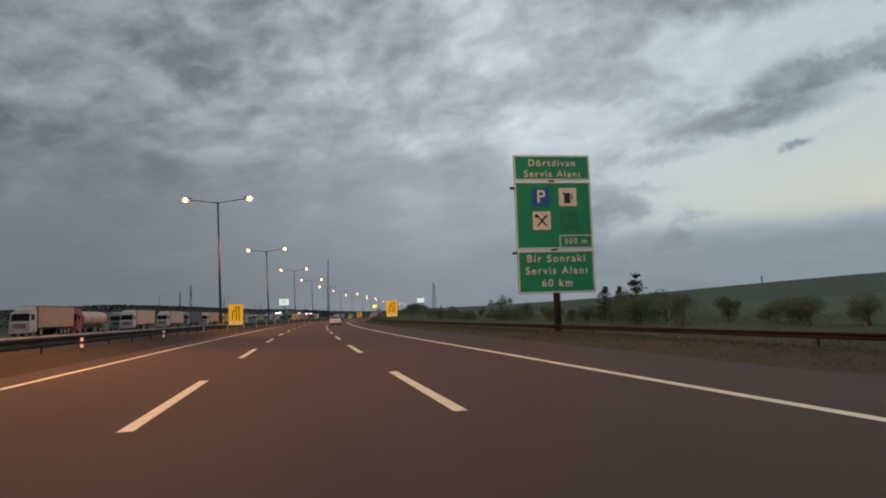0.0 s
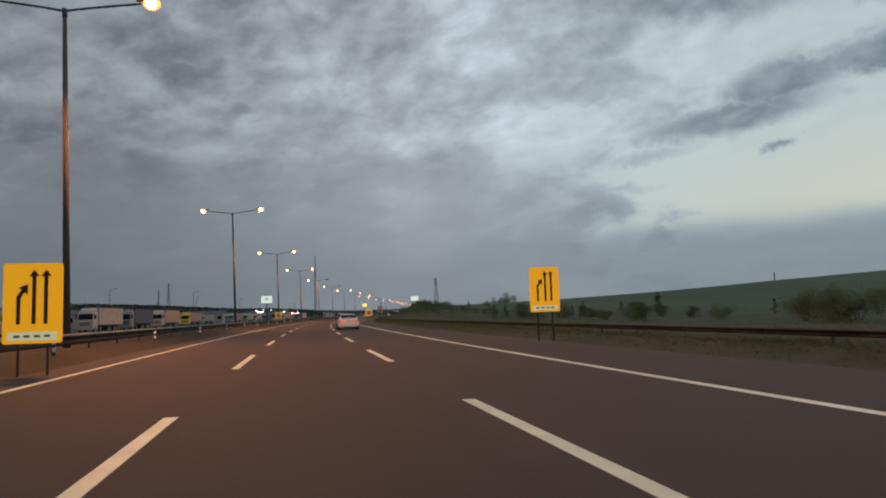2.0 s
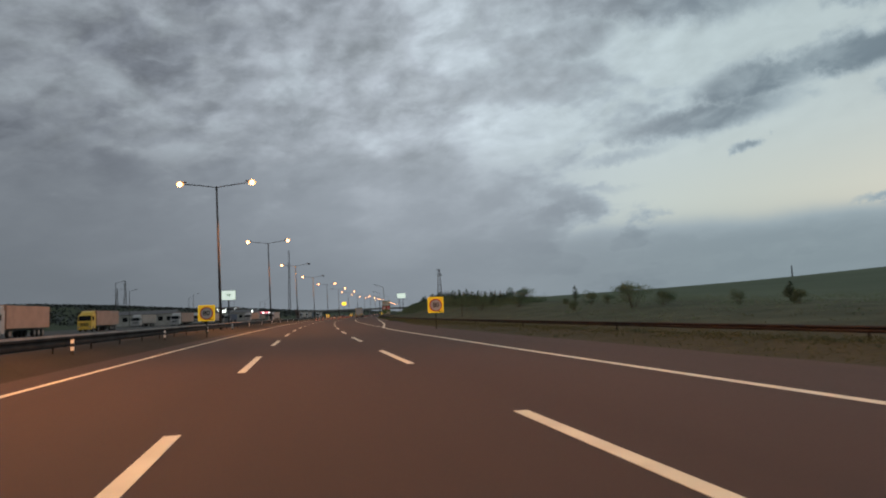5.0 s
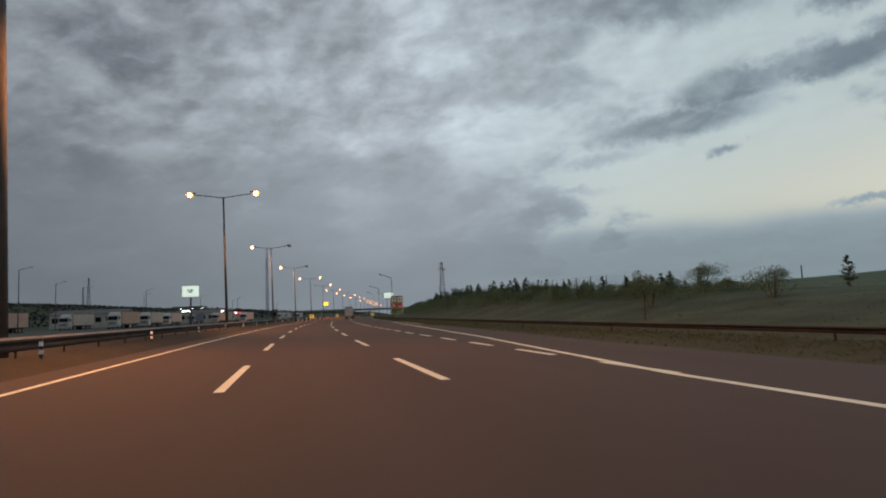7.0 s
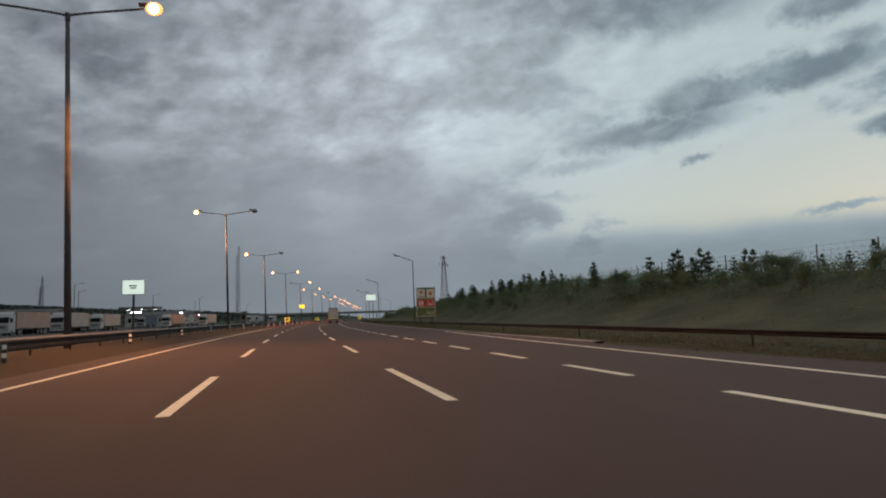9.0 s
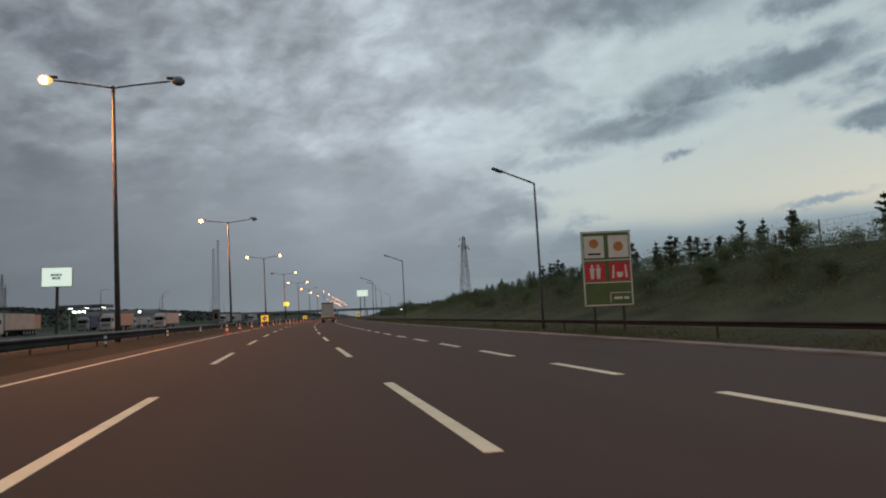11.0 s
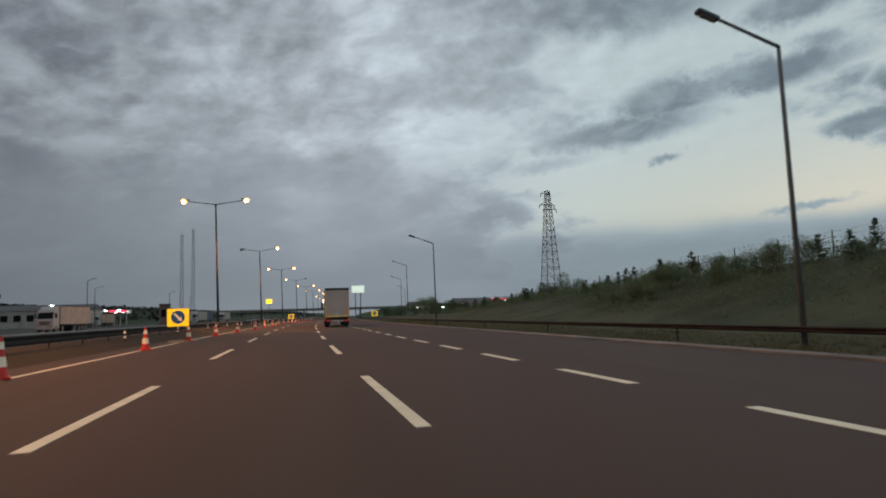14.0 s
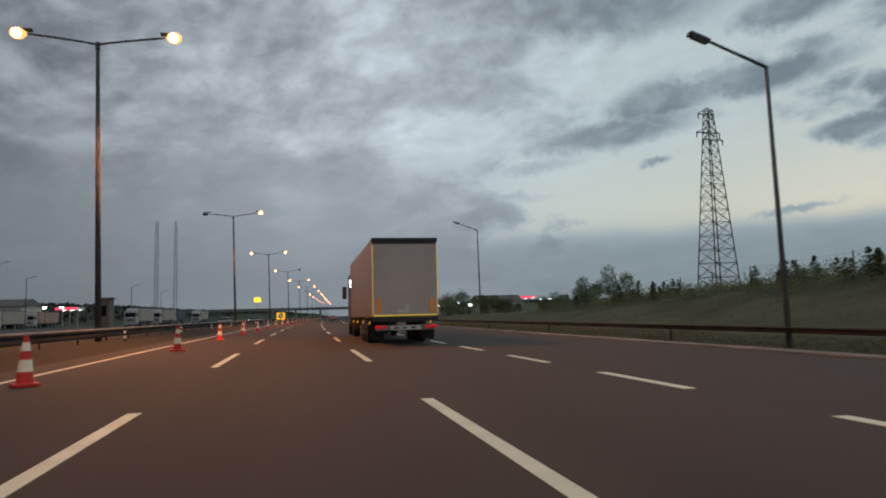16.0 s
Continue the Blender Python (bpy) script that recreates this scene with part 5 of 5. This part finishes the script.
lattice("power_pylon", place(435.6, 41.8, ground_z(436, 42) - 0.2, 6), 19.6, 3.05, 0.62, "slim steel lattice power pylon on the bank", 17,
        ((19.2, -1.2, 0.5), (17.3, -1.5, 1.2), (16.6, -0.8, 1.5)), 0.045, True)
lattice("radio_mast", place(719, -80, 0), 49, 1.7, 1.1, "tall slender lattice radio mast with open bracing", 16, (), 0.04)
lattice("radio_mast", place(979, -131, 0), 85, 2.8, 1.5, "tall slender lattice radio mast with open bracing", 20, (), 0.06)
lattice("radio_mast", place(900, -300, 8), 42, 4.0, 0.8, "distant steel lattice power pylon", 12, ((38, -5, 5), (32, -6, 6)), 0.10)
lattice("radio_mast", place(1150, -420, 8), 46, 4.0, 0.8, "distant steel lattice power pylon", 12, ((42, -5, 5), (36, -6, 6)), 0.11)


def park_lamp(m):
    g = thing("park_lamp", m, "slim unlit lamp post of the lorry park", "street lamp", "lamp posts of the lorry park")
    bm = B()
    rod(bm, (0, 0, -0.1), (0, 0, 11.5), 0.12, 0.07, 8)
    part("pole", bm, M_POLE, g)
    bm = B()
    rod(bm, (0, 0, 11.45), (1.7, 0, 11.9), 0.05, 0.04, 6)
    part("arm", bm, M_POLE, g)
    bm = B()
    box(bm, (2.0, 0, 11.95), (0.75, 0.26, 0.12), 0.03)
    part("lamp_head", bm, M_LAMP_OFF, g)
    return g


PL = park_lamp(place(300, -52))
for s, u in ((345, -64), (395, -58), (430, -70), (470, -60), (505, -52), (545, -64), (590, -54), (640, -58), (262, -66)):
    copy_thing(PL, place(s, u, 0, rng.uniform(-20, 20)))


def small_building(name, m, w, d, h, label, roof_h=0.6, win=3, roof_mat=None, wall_mat=None):
    g = thing(name, m, label, "building")
    bm = B()
    box(bm, (0, 0, h / 2), (w, d, h))
    wall = part("wall", bm, wall_mat or M_WALL, g)
    bm = B()
    v = [bm.verts.new(p) for p in ((-w / 2 - 0.4, -d / 2 - 0.4, h), (w / 2 + 0.4, -d / 2 - 0.4, h), (w / 2 + 0.4, d / 2 + 0.4, h), (-w / 2 - 0.4, d / 2 + 0.4, h), (-w / 2 - 0.2, 0, h + roof_h), (w / 2 + 0.2, 0, h + roof_h))]
    for q in ((0, 1, 5, 4), (2, 3, 4, 5), (1, 2, 5), (3, 0, 4), (3, 2, 1, 0)):
        bm.faces.new([v[i] for i in q])
    part("roof", bm, roof_mat or M_ROOF, g)
    for k in range(win):
        x = -w / 2 + w * (k + 0.5) / win
        bm = B()
        box(bm, (x, -d / 2 - 0.02, h * 0.58), (w / win * 0.55, 0.06, h * 0.36))
        part("window", bm, M_GLASS, wall, "dark window")
    return g


small_building("kiosk", place(503, -33.6), 2.0, 2.6, 5.2, "narrow dark rendered kiosk tower at the lorry park", 0.2, 1, None, M_KIOSK)
small_building("roadside_building", place(430, -88), 26, 10, 5.0, "long low building of the lorry park", 1.6, 7)
small_building("roadside_building", place(560, -84), 30, 12, 5.5, "long low building of the lorry park", 1.8, 8)
small_building("roadside_building", place(300, -96), 18, 10, 5.0, "low building behind the parked lorries", 1.6, 5)


def lights_on(s, u, z, n, w, mat, label, name="floodlight"):
    for k in range(n):
        g = thing(name, place(s, u + k * w, z), label, "lamp", label)
        bm = B()
        box(bm, (0, 0, 0), (0.9, 0.25, 0.45), 0.08)
        part("lens", bm, mat, g)
        bm = B()
        rod(bm, (0, 0.2, 0.0), (0, 0.2, -z - 0.1), 0.06, 0.06, 6)
        part("post", bm, M_POLE, g)


lights_on(469.5, -67.0, 5.5, 3, 1.3, M_WLIGHT, "white floodlight on a post at the lorry park")
lights_on(560, -70, 5.0, 3, 4.0, M_WLIGHT, "white floodlight on a post at the lorry park")
lights_on(500, -58, 5.4, 1, 4.0, M_WLIGHT, "white floodlight on a post at the lorry park")


def station(m, w, d, h, label, name="fuel_station_canopy", strip_mat=M_RLIGHT):
    g = thing(name, m, label, "fuel station")
    bm = B()
    box(bm, (0, 0, h), (w, d, 0.9), 0.05)
    roof = part("canopy", bm, M_WALL if strip_mat else M_ROOF, g)
    if strip_mat:
        bm = B()
        box(bm, (0, -d / 2 - 0.06, h), (w * 0.98, 0.1, 0.55))
        part("light_strip", bm, strip_mat, roof, "glowing red strip")
    for x in (-w * 0.35, 0, w * 0.35):
        bm = B()
        rod(bm, (x, 0, -1.5), (x, 0, h), 0.2, 0.2, 8)
        part("column", bm, M_WALL, g)
        bm = B()
        box(bm, (x + 1.2, -d * 0.3, h - 0.5), (0.9, 0.5, 0.1))
        part("ceiling_lamp", bm, M_WLIGHT, roof, "white lamp")
    return g


station(place(474.5, -65.7, -0.1, 0), 13, 8, 7.2, "dark flat canopy over lit pumps at the lorry park", "forecourt_canopy", None)
station(place(640, 79, 0.6, 10), 9, 7, 6.2, "fuel station canopy with a glowing red strip")
station(place(772, 92, 0.6, 10), 8, 7, 6.4, "fuel station canopy with a glowing red strip")
station(place(590, -71, -0.2, 0), 6, 6, 5.4, "small canopy with a glowing red strip at the lorry park")
small_building("service_building", place(610, 62, 0.3, 8), 16, 9, 4.6, "low service building with a pale wall among trees", 2.2, 5)
small_building("service_building", place(700, 50, 0.3, 8), 14, 9, 5.0, "low service building among trees", 2.4, 4)
lights_on(560, 34, 3.2, 2, 9.0, M_WLIGHT, "white floodlight on a post at the service station")
lights_on(600, 75.2, 5.1, 2, 3.0, M_WLIGHT, "white floodlight on a post at the service station")
lights_on(600, 92.8, 5.4, 1, 3.0, M_WLIGHT, "white floodlight on a post at the service station")
lights_on(600, 47, 4.4, 2, 10.0, M_WLIGHT, "white floodlight on a post at the service station")
M_BEAC = thing("amber_beacon_post", place(864, -49.8), "amber beacon board on a post", "beacon")
_bm = B()
rod(_bm, (0, 0, -1), (0, 0, 13), 0.15, 0.12, 8)
part("post", _bm, M_POLE, M_BEAC)
_bm = B()
prism(_bm, round_rect(0, 13.7, 4.4, 3.2, 0.5), -0.1, 0.1)
part("board", _bm, M_YBEACON, M_BEAC, "glowing amber board")


def overpass():
    g = thing("overpass", place(905, 0, 0), "plain concrete road bridge over the motorway", "bridge")
    bm = B()
    box(bm, (-20, 0, 6.6), (170, 9, 1.1), 0.05)
    deck = part("deck", bm, M_CONC, g)
    for y in (-4.5, 4.5):
        bm = B()
        box(bm, (-20, y, 7.65), (170, 0.25, 0.9))
        part("parapet", bm, M_CONC, deck)
    for x in (-60, -26, -7.7, 20, 50):
        bm = B()
        box(bm, (x, 0, 2.9), (1.1, 6.5, 6.4), 0.1)
        part("pier", bm, M_CONC, g)


overpass()


# ---- plants ----
def leaf_quad(bm, p, size, rnd, mi=0, up=0.3):
    d = Vector((rnd.uniform(-1, 1), rnd.uniform(-1, 1), rnd.uniform(-0.3, 1) + up)).normalized()
    t = d.orthogonal().normalized()
    t = (Euler((0, 0, rnd.uniform(0, 6.28))).to_matrix() @ t)
    b = d.cross(t)
    v = [bm.verts.new(p + t * size * 0.5), bm.verts.new(p + b * size * 0.34), bm.verts.new(p - t * size * 0.5), bm.verts.new(p - b * size * 0.34)]
    bm.faces.new(v).material_index = mi


def bush_meshes(seed, r, h, n, size):
    rnd = random.Random(seed)
    tr = B()
    cr = B()
    lobes = []
    for k in range(rnd.randint(5, 9)):
        a, q = rnd.uniform(0, 6.28), rnd.uniform(0.1, 0.75)
        c = Vector((r * q * math.cos(a), r * q * math.sin(a), h * rnd.uniform(0.35, 0.85)))
        rod(tr, (0.05 * r * math.cos(a), 0.05 * r * math.sin(a), -0.15), c, 0.035, 0.012, 5)
        lobes.append((c, r * rnd.uniform(0.3, 0.55), h * rnd.uniform(0.16, 0.30)))
    for _ in range(n):
        c, lr, lh = rnd.choice(lobes)
        d = Vector((rnd.gauss(0, 1), rnd.gauss(0, 1), rnd.gauss(0, 1))).normalized() * rnd.uniform(0.55, 1.12)
        p = c + Vector((d.x * lr, d.y * lr, d.z * lh))
        p.z = max(p.z, 0.05)
        leaf_quad(cr, p, size * rnd.uniform(0.6, 1.4), rnd)
    for _ in range(n // 9):
        leaf_quad(cr, Vector((rnd.gauss(0, r * 0.5), rnd.gauss(0, r * 0.5), rnd.uniform(0.02, h * 0.3))), size, rnd)
    return finish("stem", tr, M_BARK), finish("crown", cr, M_LEAF)


def pine_meshes(seed, h, r):
    rnd = random.Random(seed)
    tr = B()
    cr = B()
    lean = Vector((rnd.uniform(-0.05, 0.05), rnd.uniform(-0.05, 0.05), 1))
    rod(tr, (0, 0, -0.2), lean * h, 0.05 * h / 3, 0.012, 6)
    tiers = rnd.randint(13, 17)
    for i in range(tiers):
        f = min(0.98, 0.12 + 0.86 * (i + rnd.uniform(-0.6, 0.6)) / tiers)
        reach = r * (1 - f) ** 0.8 * rnd.uniform(0.6, 1.3) + 0.08
        for k in range(rnd.randint(3, 5)):
            a = rnd.uniform(0, 6.28)
            p0 = lean * (h * f)
            p1 = p0 + Vector((reach * math.cos(a), reach * math.sin(a), reach * rnd.uniform(0.15, 0.6)))
            rod(tr, p0, p1, 0.014, 0.005, 4)
            for q in range(18):
                g = 0.1 + 0.9 * q / 17
                leaf_quad(cr, p0.lerp(p1, g) + Vector((rnd.gauss(0, 0.06), rnd.gauss(0, 0.06), rnd.gauss(0, 0.05))), 0.17 * h / 3 * rnd.uniform(0.7, 1.3), rnd, up=0.6)
    for q in range(8):
        leaf_quad(cr, lean * (h * (0.86 + 0.02 * q)), 0.2, rnd)
    return finish("trunk", tr, M_BARK), finish("crown", cr, M_NEEDLE)


def plant(name, meshes, label, group, category):
    t = thing(name, Matrix.Identity(4), label, category, group)
    part("trunk" if name == "pine_tree" else "stem", meshes[0], None, t)
    part("crown", meshes[1], None, t)
    return t


BUSHES = [plant("bush", bush_meshes(20 + k, 1.3 + 0.18 * k, 1.8 + 0.2 * k, 3800, 0.095), "dark green leafy bush on the roadside bank", "bushes on the bank", "bush") for k in range(5)]
PINES = [plant("pine_tree", pine_meshes(40 + k, 2.8 + 0.35 * k, 0.85 + 0.1 * k), "young dark pine tree on the roadside bank", "young pines on the bank", "tree") for k in range(4)]
used = set()


def scatter(kinds_, k, s, u, size, rnd):
    ob = kinds_[k]
    m = place(s, u, ground_z(s, u) - 0.05, rnd.uniform(0, 360)) @ Matrix.Diagonal((size * rnd.uniform(0.85, 1.2), size * rnd.uniform(0.85, 1.2), size, 1))
    if ob.name not in used:
        used.add(ob.name)
        ob.matrix_world = m
        return
    c = copy_thing(ob, Matrix.Identity(4))
    c.matrix_basis = m


rnd = random.Random(77)
# the thick planting of the bank: bushes on the slope, young pines along its crest
for k in range(120):
    s = rnd.uniform(205, 376)
    thick = ease(s, 212, 290)
    d = rnd.uniform(11.0 - 4.5 * thick, 14.0)
    scatter(BUSHES, rnd.randrange(5), s, foot_u(s) + d, rnd.uniform(0.36, 0.62), rnd)
for k in range(190):
    s = rnd.uniform(212, 440)
    scatter(PINES, rnd.randrange(4), s, foot_u(s) + rnd.uniform(10.5, 16.2), rnd.uniform(0.28, 0.55) if s > 350 or s < 250 else rnd.uniform(0.34, 0.72), rnd)
for k in range(34):
    s = rnd.uniform(372, 450)
    scatter(BUSHES, rnd.randrange(5), s, foot_u(s) + rnd.uniform(11, 22), rnd.uniform(0.3, 0.55), rnd)
# sparse bushes on the meadow before it
for k in range(36):
    s = rnd.uniform(60, 215)
    scatter(BUSHES, rnd.randrange(5), s, rnd.uniform(22, 46), rnd.uniform(0.35, 0.75), rnd)
for k in range(12):
    s = rnd.uniform(90, 220)
    scatter(PINES, rnd.randrange(4), s, rnd.uniform(26, 50), rnd.uniform(0.35, 0.6), rnd)
# trees round the service station
for k in range(46):
    s = rnd.uniform(470, 760)
    scatter(BUSHES, rnd.randrange(5), s, rnd.uniform(26, 75), rnd.uniform(1.0, 2.1), rnd)
for s, u, z in ((560, 70, 2.6), (565, 75, 2.2), (643, 119, 1.9), (640, 117, 1.6)):
    scatter(BUSHES, rnd.randrange(5), s, u, z, rnd)


for k in range(34):
    s = 40 + 2.6 * k + rnd.uniform(-1, 1)
    scatter(BUSHES, rnd.randrange(5), s, rnd.uniform(21, 29), rnd.uniform(0.35, 0.72), rnd)
for k in range(9):
    s = 21 + 2.2 * k
    scatter(BUSHES, rnd.randrange(5), s, rnd.uniform(19.5, 24), rnd.uniform(0.5, 0.8), rnd)
# clumps on the meadow's edge
for s, u, z in ((70, 22, 0.75), (71.8, 22.6, 0.7), (73, 23.4, 0.6), (66, 22.4, 0.6), (62, 22, 0.45), (55, 22, 0.72), (56.2, 22.6, 0.6), (59, 23.5, 0.5), (51, 22.6, 0.62), (49.6, 23.2, 0.66),
                (48, 22.6, 0.72), (47.2, 23.6, 0.8), (45.6, 23.2, 0.95), (44.2, 24.0, 1.0), (42.6, 23.4, 1.0), (40.6, 24.2, 1.05), (38, 23.6, 0.9)):
    scatter(BUSHES, rnd.randrange(5), s, u, z * 0.8, rnd)
for s, u, z in ((44.9, 22.6, 0.8), (46.4, 24.5, 0.8), (41, 23, 0.85)):
    scatter(PINES, rnd.randrange(4), s, u, z, rnd)


def small_tree(m, label="small round-headed tree with a bare stem on the bank", name="small_tree", low=1.25, wide=0.42, tall=0.62):
    g = thing(name, m, label, "tree")
    bm = B()
    rod(bm, (0, 0, -0.2), (0.06, 0.03, 1.0), 0.05, 0.04, 7)
    rod(bm, (0.06, 0.03, 1.0), (0.0, 0.0, 2.0), 0.04, 0.02, 7)
    for a in range(5):
        rod(bm, (0.05, 0.02, 1.1 + 0.1 * a), (0.5 * math.cos(a * 1.9), 0.5 * math.sin(a * 1.9), 1.75 + 0.08 * a), 0.02, 0.008, 5)
    part("trunk", bm, M_BARK, g)
    crown = [c for c in BUSHES[1].children if c.name.startswith("crown")][0].data.copy()
    crown.transform(Matrix.Translation((0, 0, low)) @ Matrix.Diagonal((wide, wide, tall, 1)))
    part("crown", crown, None, g)


small_tree(place(199.8, 18.6, ground_z(199.8, 18.6)))
for s, u, k in ((592, 99, 5.6), (588, 88, 4.2), (612, 96, 4.4)):
    small_tree(place(s, u, ground_z(s, u)) @ Matrix.Scale(k, 4), "large dark round-headed tree beyond the bank", "round_tree", 0.35, 0.72, 1.05)


def meadow_weeds():
    bm = B()
    r = random.Random(23)
    for _ in range(6000):
        s = r.uniform(15, 235)
        u = foot_u(s) + r.uniform(4.5, 34)
        n = noise.noise(Vector((s * 0.11, u * 0.16, 7.7))) + 0.5 * noise.noise(Vector((s * 0.4, u * 0.5, 1.7)))
        if n < -0.05:
            continue
        h = r.uniform(0.15, 0.55) * (0.6 + 1.5 * n)
        c = at(s, u, ground_z(s, u))
        for _ in range(16):
            leaf_quad(bm, c + Vector((r.gauss(0, 0.20), r.gauss(0, 0.20), h * r.uniform(0.05, 1.0))), r.uniform(0.04, 0.09), r)
    ob = new("meadow_weeds", finish("meadow_weeds", bm, M_LEAF))
    tagged(ob, "patches of tall dark weeds on the meadow", "weeds", "", "stuff")


meadow_weeds()


def low_shrubs():
    bm = B()
    r = random.Random(17)
    for _ in range(12500):
        s = r.uniform(205, 445)
        thick = ease(s, 212, 290) * (1 - 0.85 * ease(s, 360, 390))
        d = 9.5 - 5.5 * thick + (7.0 + 5.5 * thick) * r.random() ** 0.7
        u = foot_u(s) + d
        h = r.uniform(0.15, 0.9) * (0.35 + 0.05 * d) * (0.85 + 0.25 * thick) * (1.25 + noise.noise(Vector((s * 0.2, u * 0.3, 4))))
        c = at(s, u, ground_z(s, u))
        for _ in range(15):
            p = c + Vector((r.gauss(0, 0.22), r.gauss(0, 0.22), h * r.uniform(0.1, 1.0)))
            leaf_quad(bm, p, r.uniform(0.06, 0.14), r)
    ob = new("low_shrubs", finish("low_shrubs", bm, M_LEAF))
    tagged(ob, "dense dark green undergrowth covering the bank", "shrubs", "", "stuff")


low_shrubs()


def far_woods():
    bm = B()
    r = random.Random(3)
    for _ in range(17000):
        if r.random() < 0.5:
            s, u = r.uniform(600, 1350), -r.uniform(95, 420)
        elif r.random() < 0.7:
            s, u = r.uniform(1180, 1420), r.choice((-1, 1)) * r.uniform(40, 420)
        else:
            s, u = r.uniform(200, 1000), -r.uniform(230, 430)
        p = at(s, u, ground_z(s, u) + r.uniform(0.1, 2.4))
        leaf_quad(bm, p, r.uniform(2.0, 4.6), r)
    ob = new("far_woods", finish("far_woods", bm, M_FARLEAF))
    tagged(ob, "dark belt of woods along the horizon", "woods", "", "stuff")


far_woods()


def verge_grass():
    """Tufts of upright blades on the verge, thickest along the foot of the rail."""
    r = random.Random(31)
    verts, faces = [], []
    for _ in range(42000):
        s = 4 + 440 * r.random()
        a, b = pave_edge(s) + 0.45, rail_u(s) + (2.6 if r.random() < 0.6 else 11.0)
        u = rail_u(s) + r.gauss(0, 0.45) if r.random() < 0.35 else r.uniform(a, b)
        if u < a:
            continue
        n = 0.5 + noise.noise(Vector((s * 0.3, u * 0.5, 2.2)))
        h = r.uniform(0.04, 0.12) * (0.7 + 0.6 * max(n, 0.0))
        c = at(s, u, ground_z(s, u) - 0.02)
        for _ in range(4):
            ang = r.uniform(0, 6.28)
            w = Vector((math.cos(ang), math.sin(ang), 0)) * r.uniform(0.012, 0.026)
            o = c + Vector((r.gauss(0, 0.09), r.gauss(0, 0.09), 0))
            tip = o + Vector((r.gauss(0, 0.10), r.gauss(0, 0.10), h * r.uniform(0.6, 1.25)))
            i = len(verts)
            verts += [o - w, o + w, tip]
            faces.append((i, i + 1, i + 2))
    me = bpy.data.meshes.new("verge_grass")
    me.from_pydata(verts, [], faces)
    me.materials.append(M_GRASS)
    tagged(new("verge_grass", me), "tufts of rough dark grass along the verge", "grass", "", "stuff")


verge_grass()


# ---- fence along the top of the bank ----
def fence():
    g = thing("wire_fence", Matrix.Identity(4), "wire mesh fence on thin posts along the bank's top", "fence")
    bm = B()
    rod(bm, (0, 0, -0.3), (0, 0, 1.75), 0.045, 0.04, 6)
    me = finish("post", bm, M_POLE)
    pts = []
    for k in range(60):
        s = 215 + 4.6 * k
        u = foot_u(s) + 16.5
        z = ground_z(s, u)
        part("post", me, None, g, m=place(s, u, z))
        pts.append((s, u, z))
    bm = B()
    for (s0, u0, z0), (s1, u1, z1) in zip(pts, pts[1:]):
        for h in (0.15, 0.45, 0.75, 1.05, 1.35, 1.65):
            rod(bm, at(s0, u0, z0 + h), at(s1, u1, z1 + h), 0.006, 0.006, 3)
        for i in range(1, 8):
            f = i / 8
            a = at(s0 + (s1 - s0) * f, u0 + (u1 - u0) * f, z0 + (z1 - z0) * f + 0.15)
            rod(bm, a, a + Vector((0, 0, 1.5)), 0.004, 0.004, 3)
    part("mesh", bm, M_POLE, g, "thin wire mesh")


fence()
# a lone post on the far hill
lone = thing("hill_post", place(780, 400, 8.0), "lone thin mast standing far off behind the hill", "mast")
_bm = B()
rod(_bm, (0, 0, -0.5), (0, 0, 24.6), 0.8, 0.6, 6)
part("pole", _bm, M_DARK, lone)
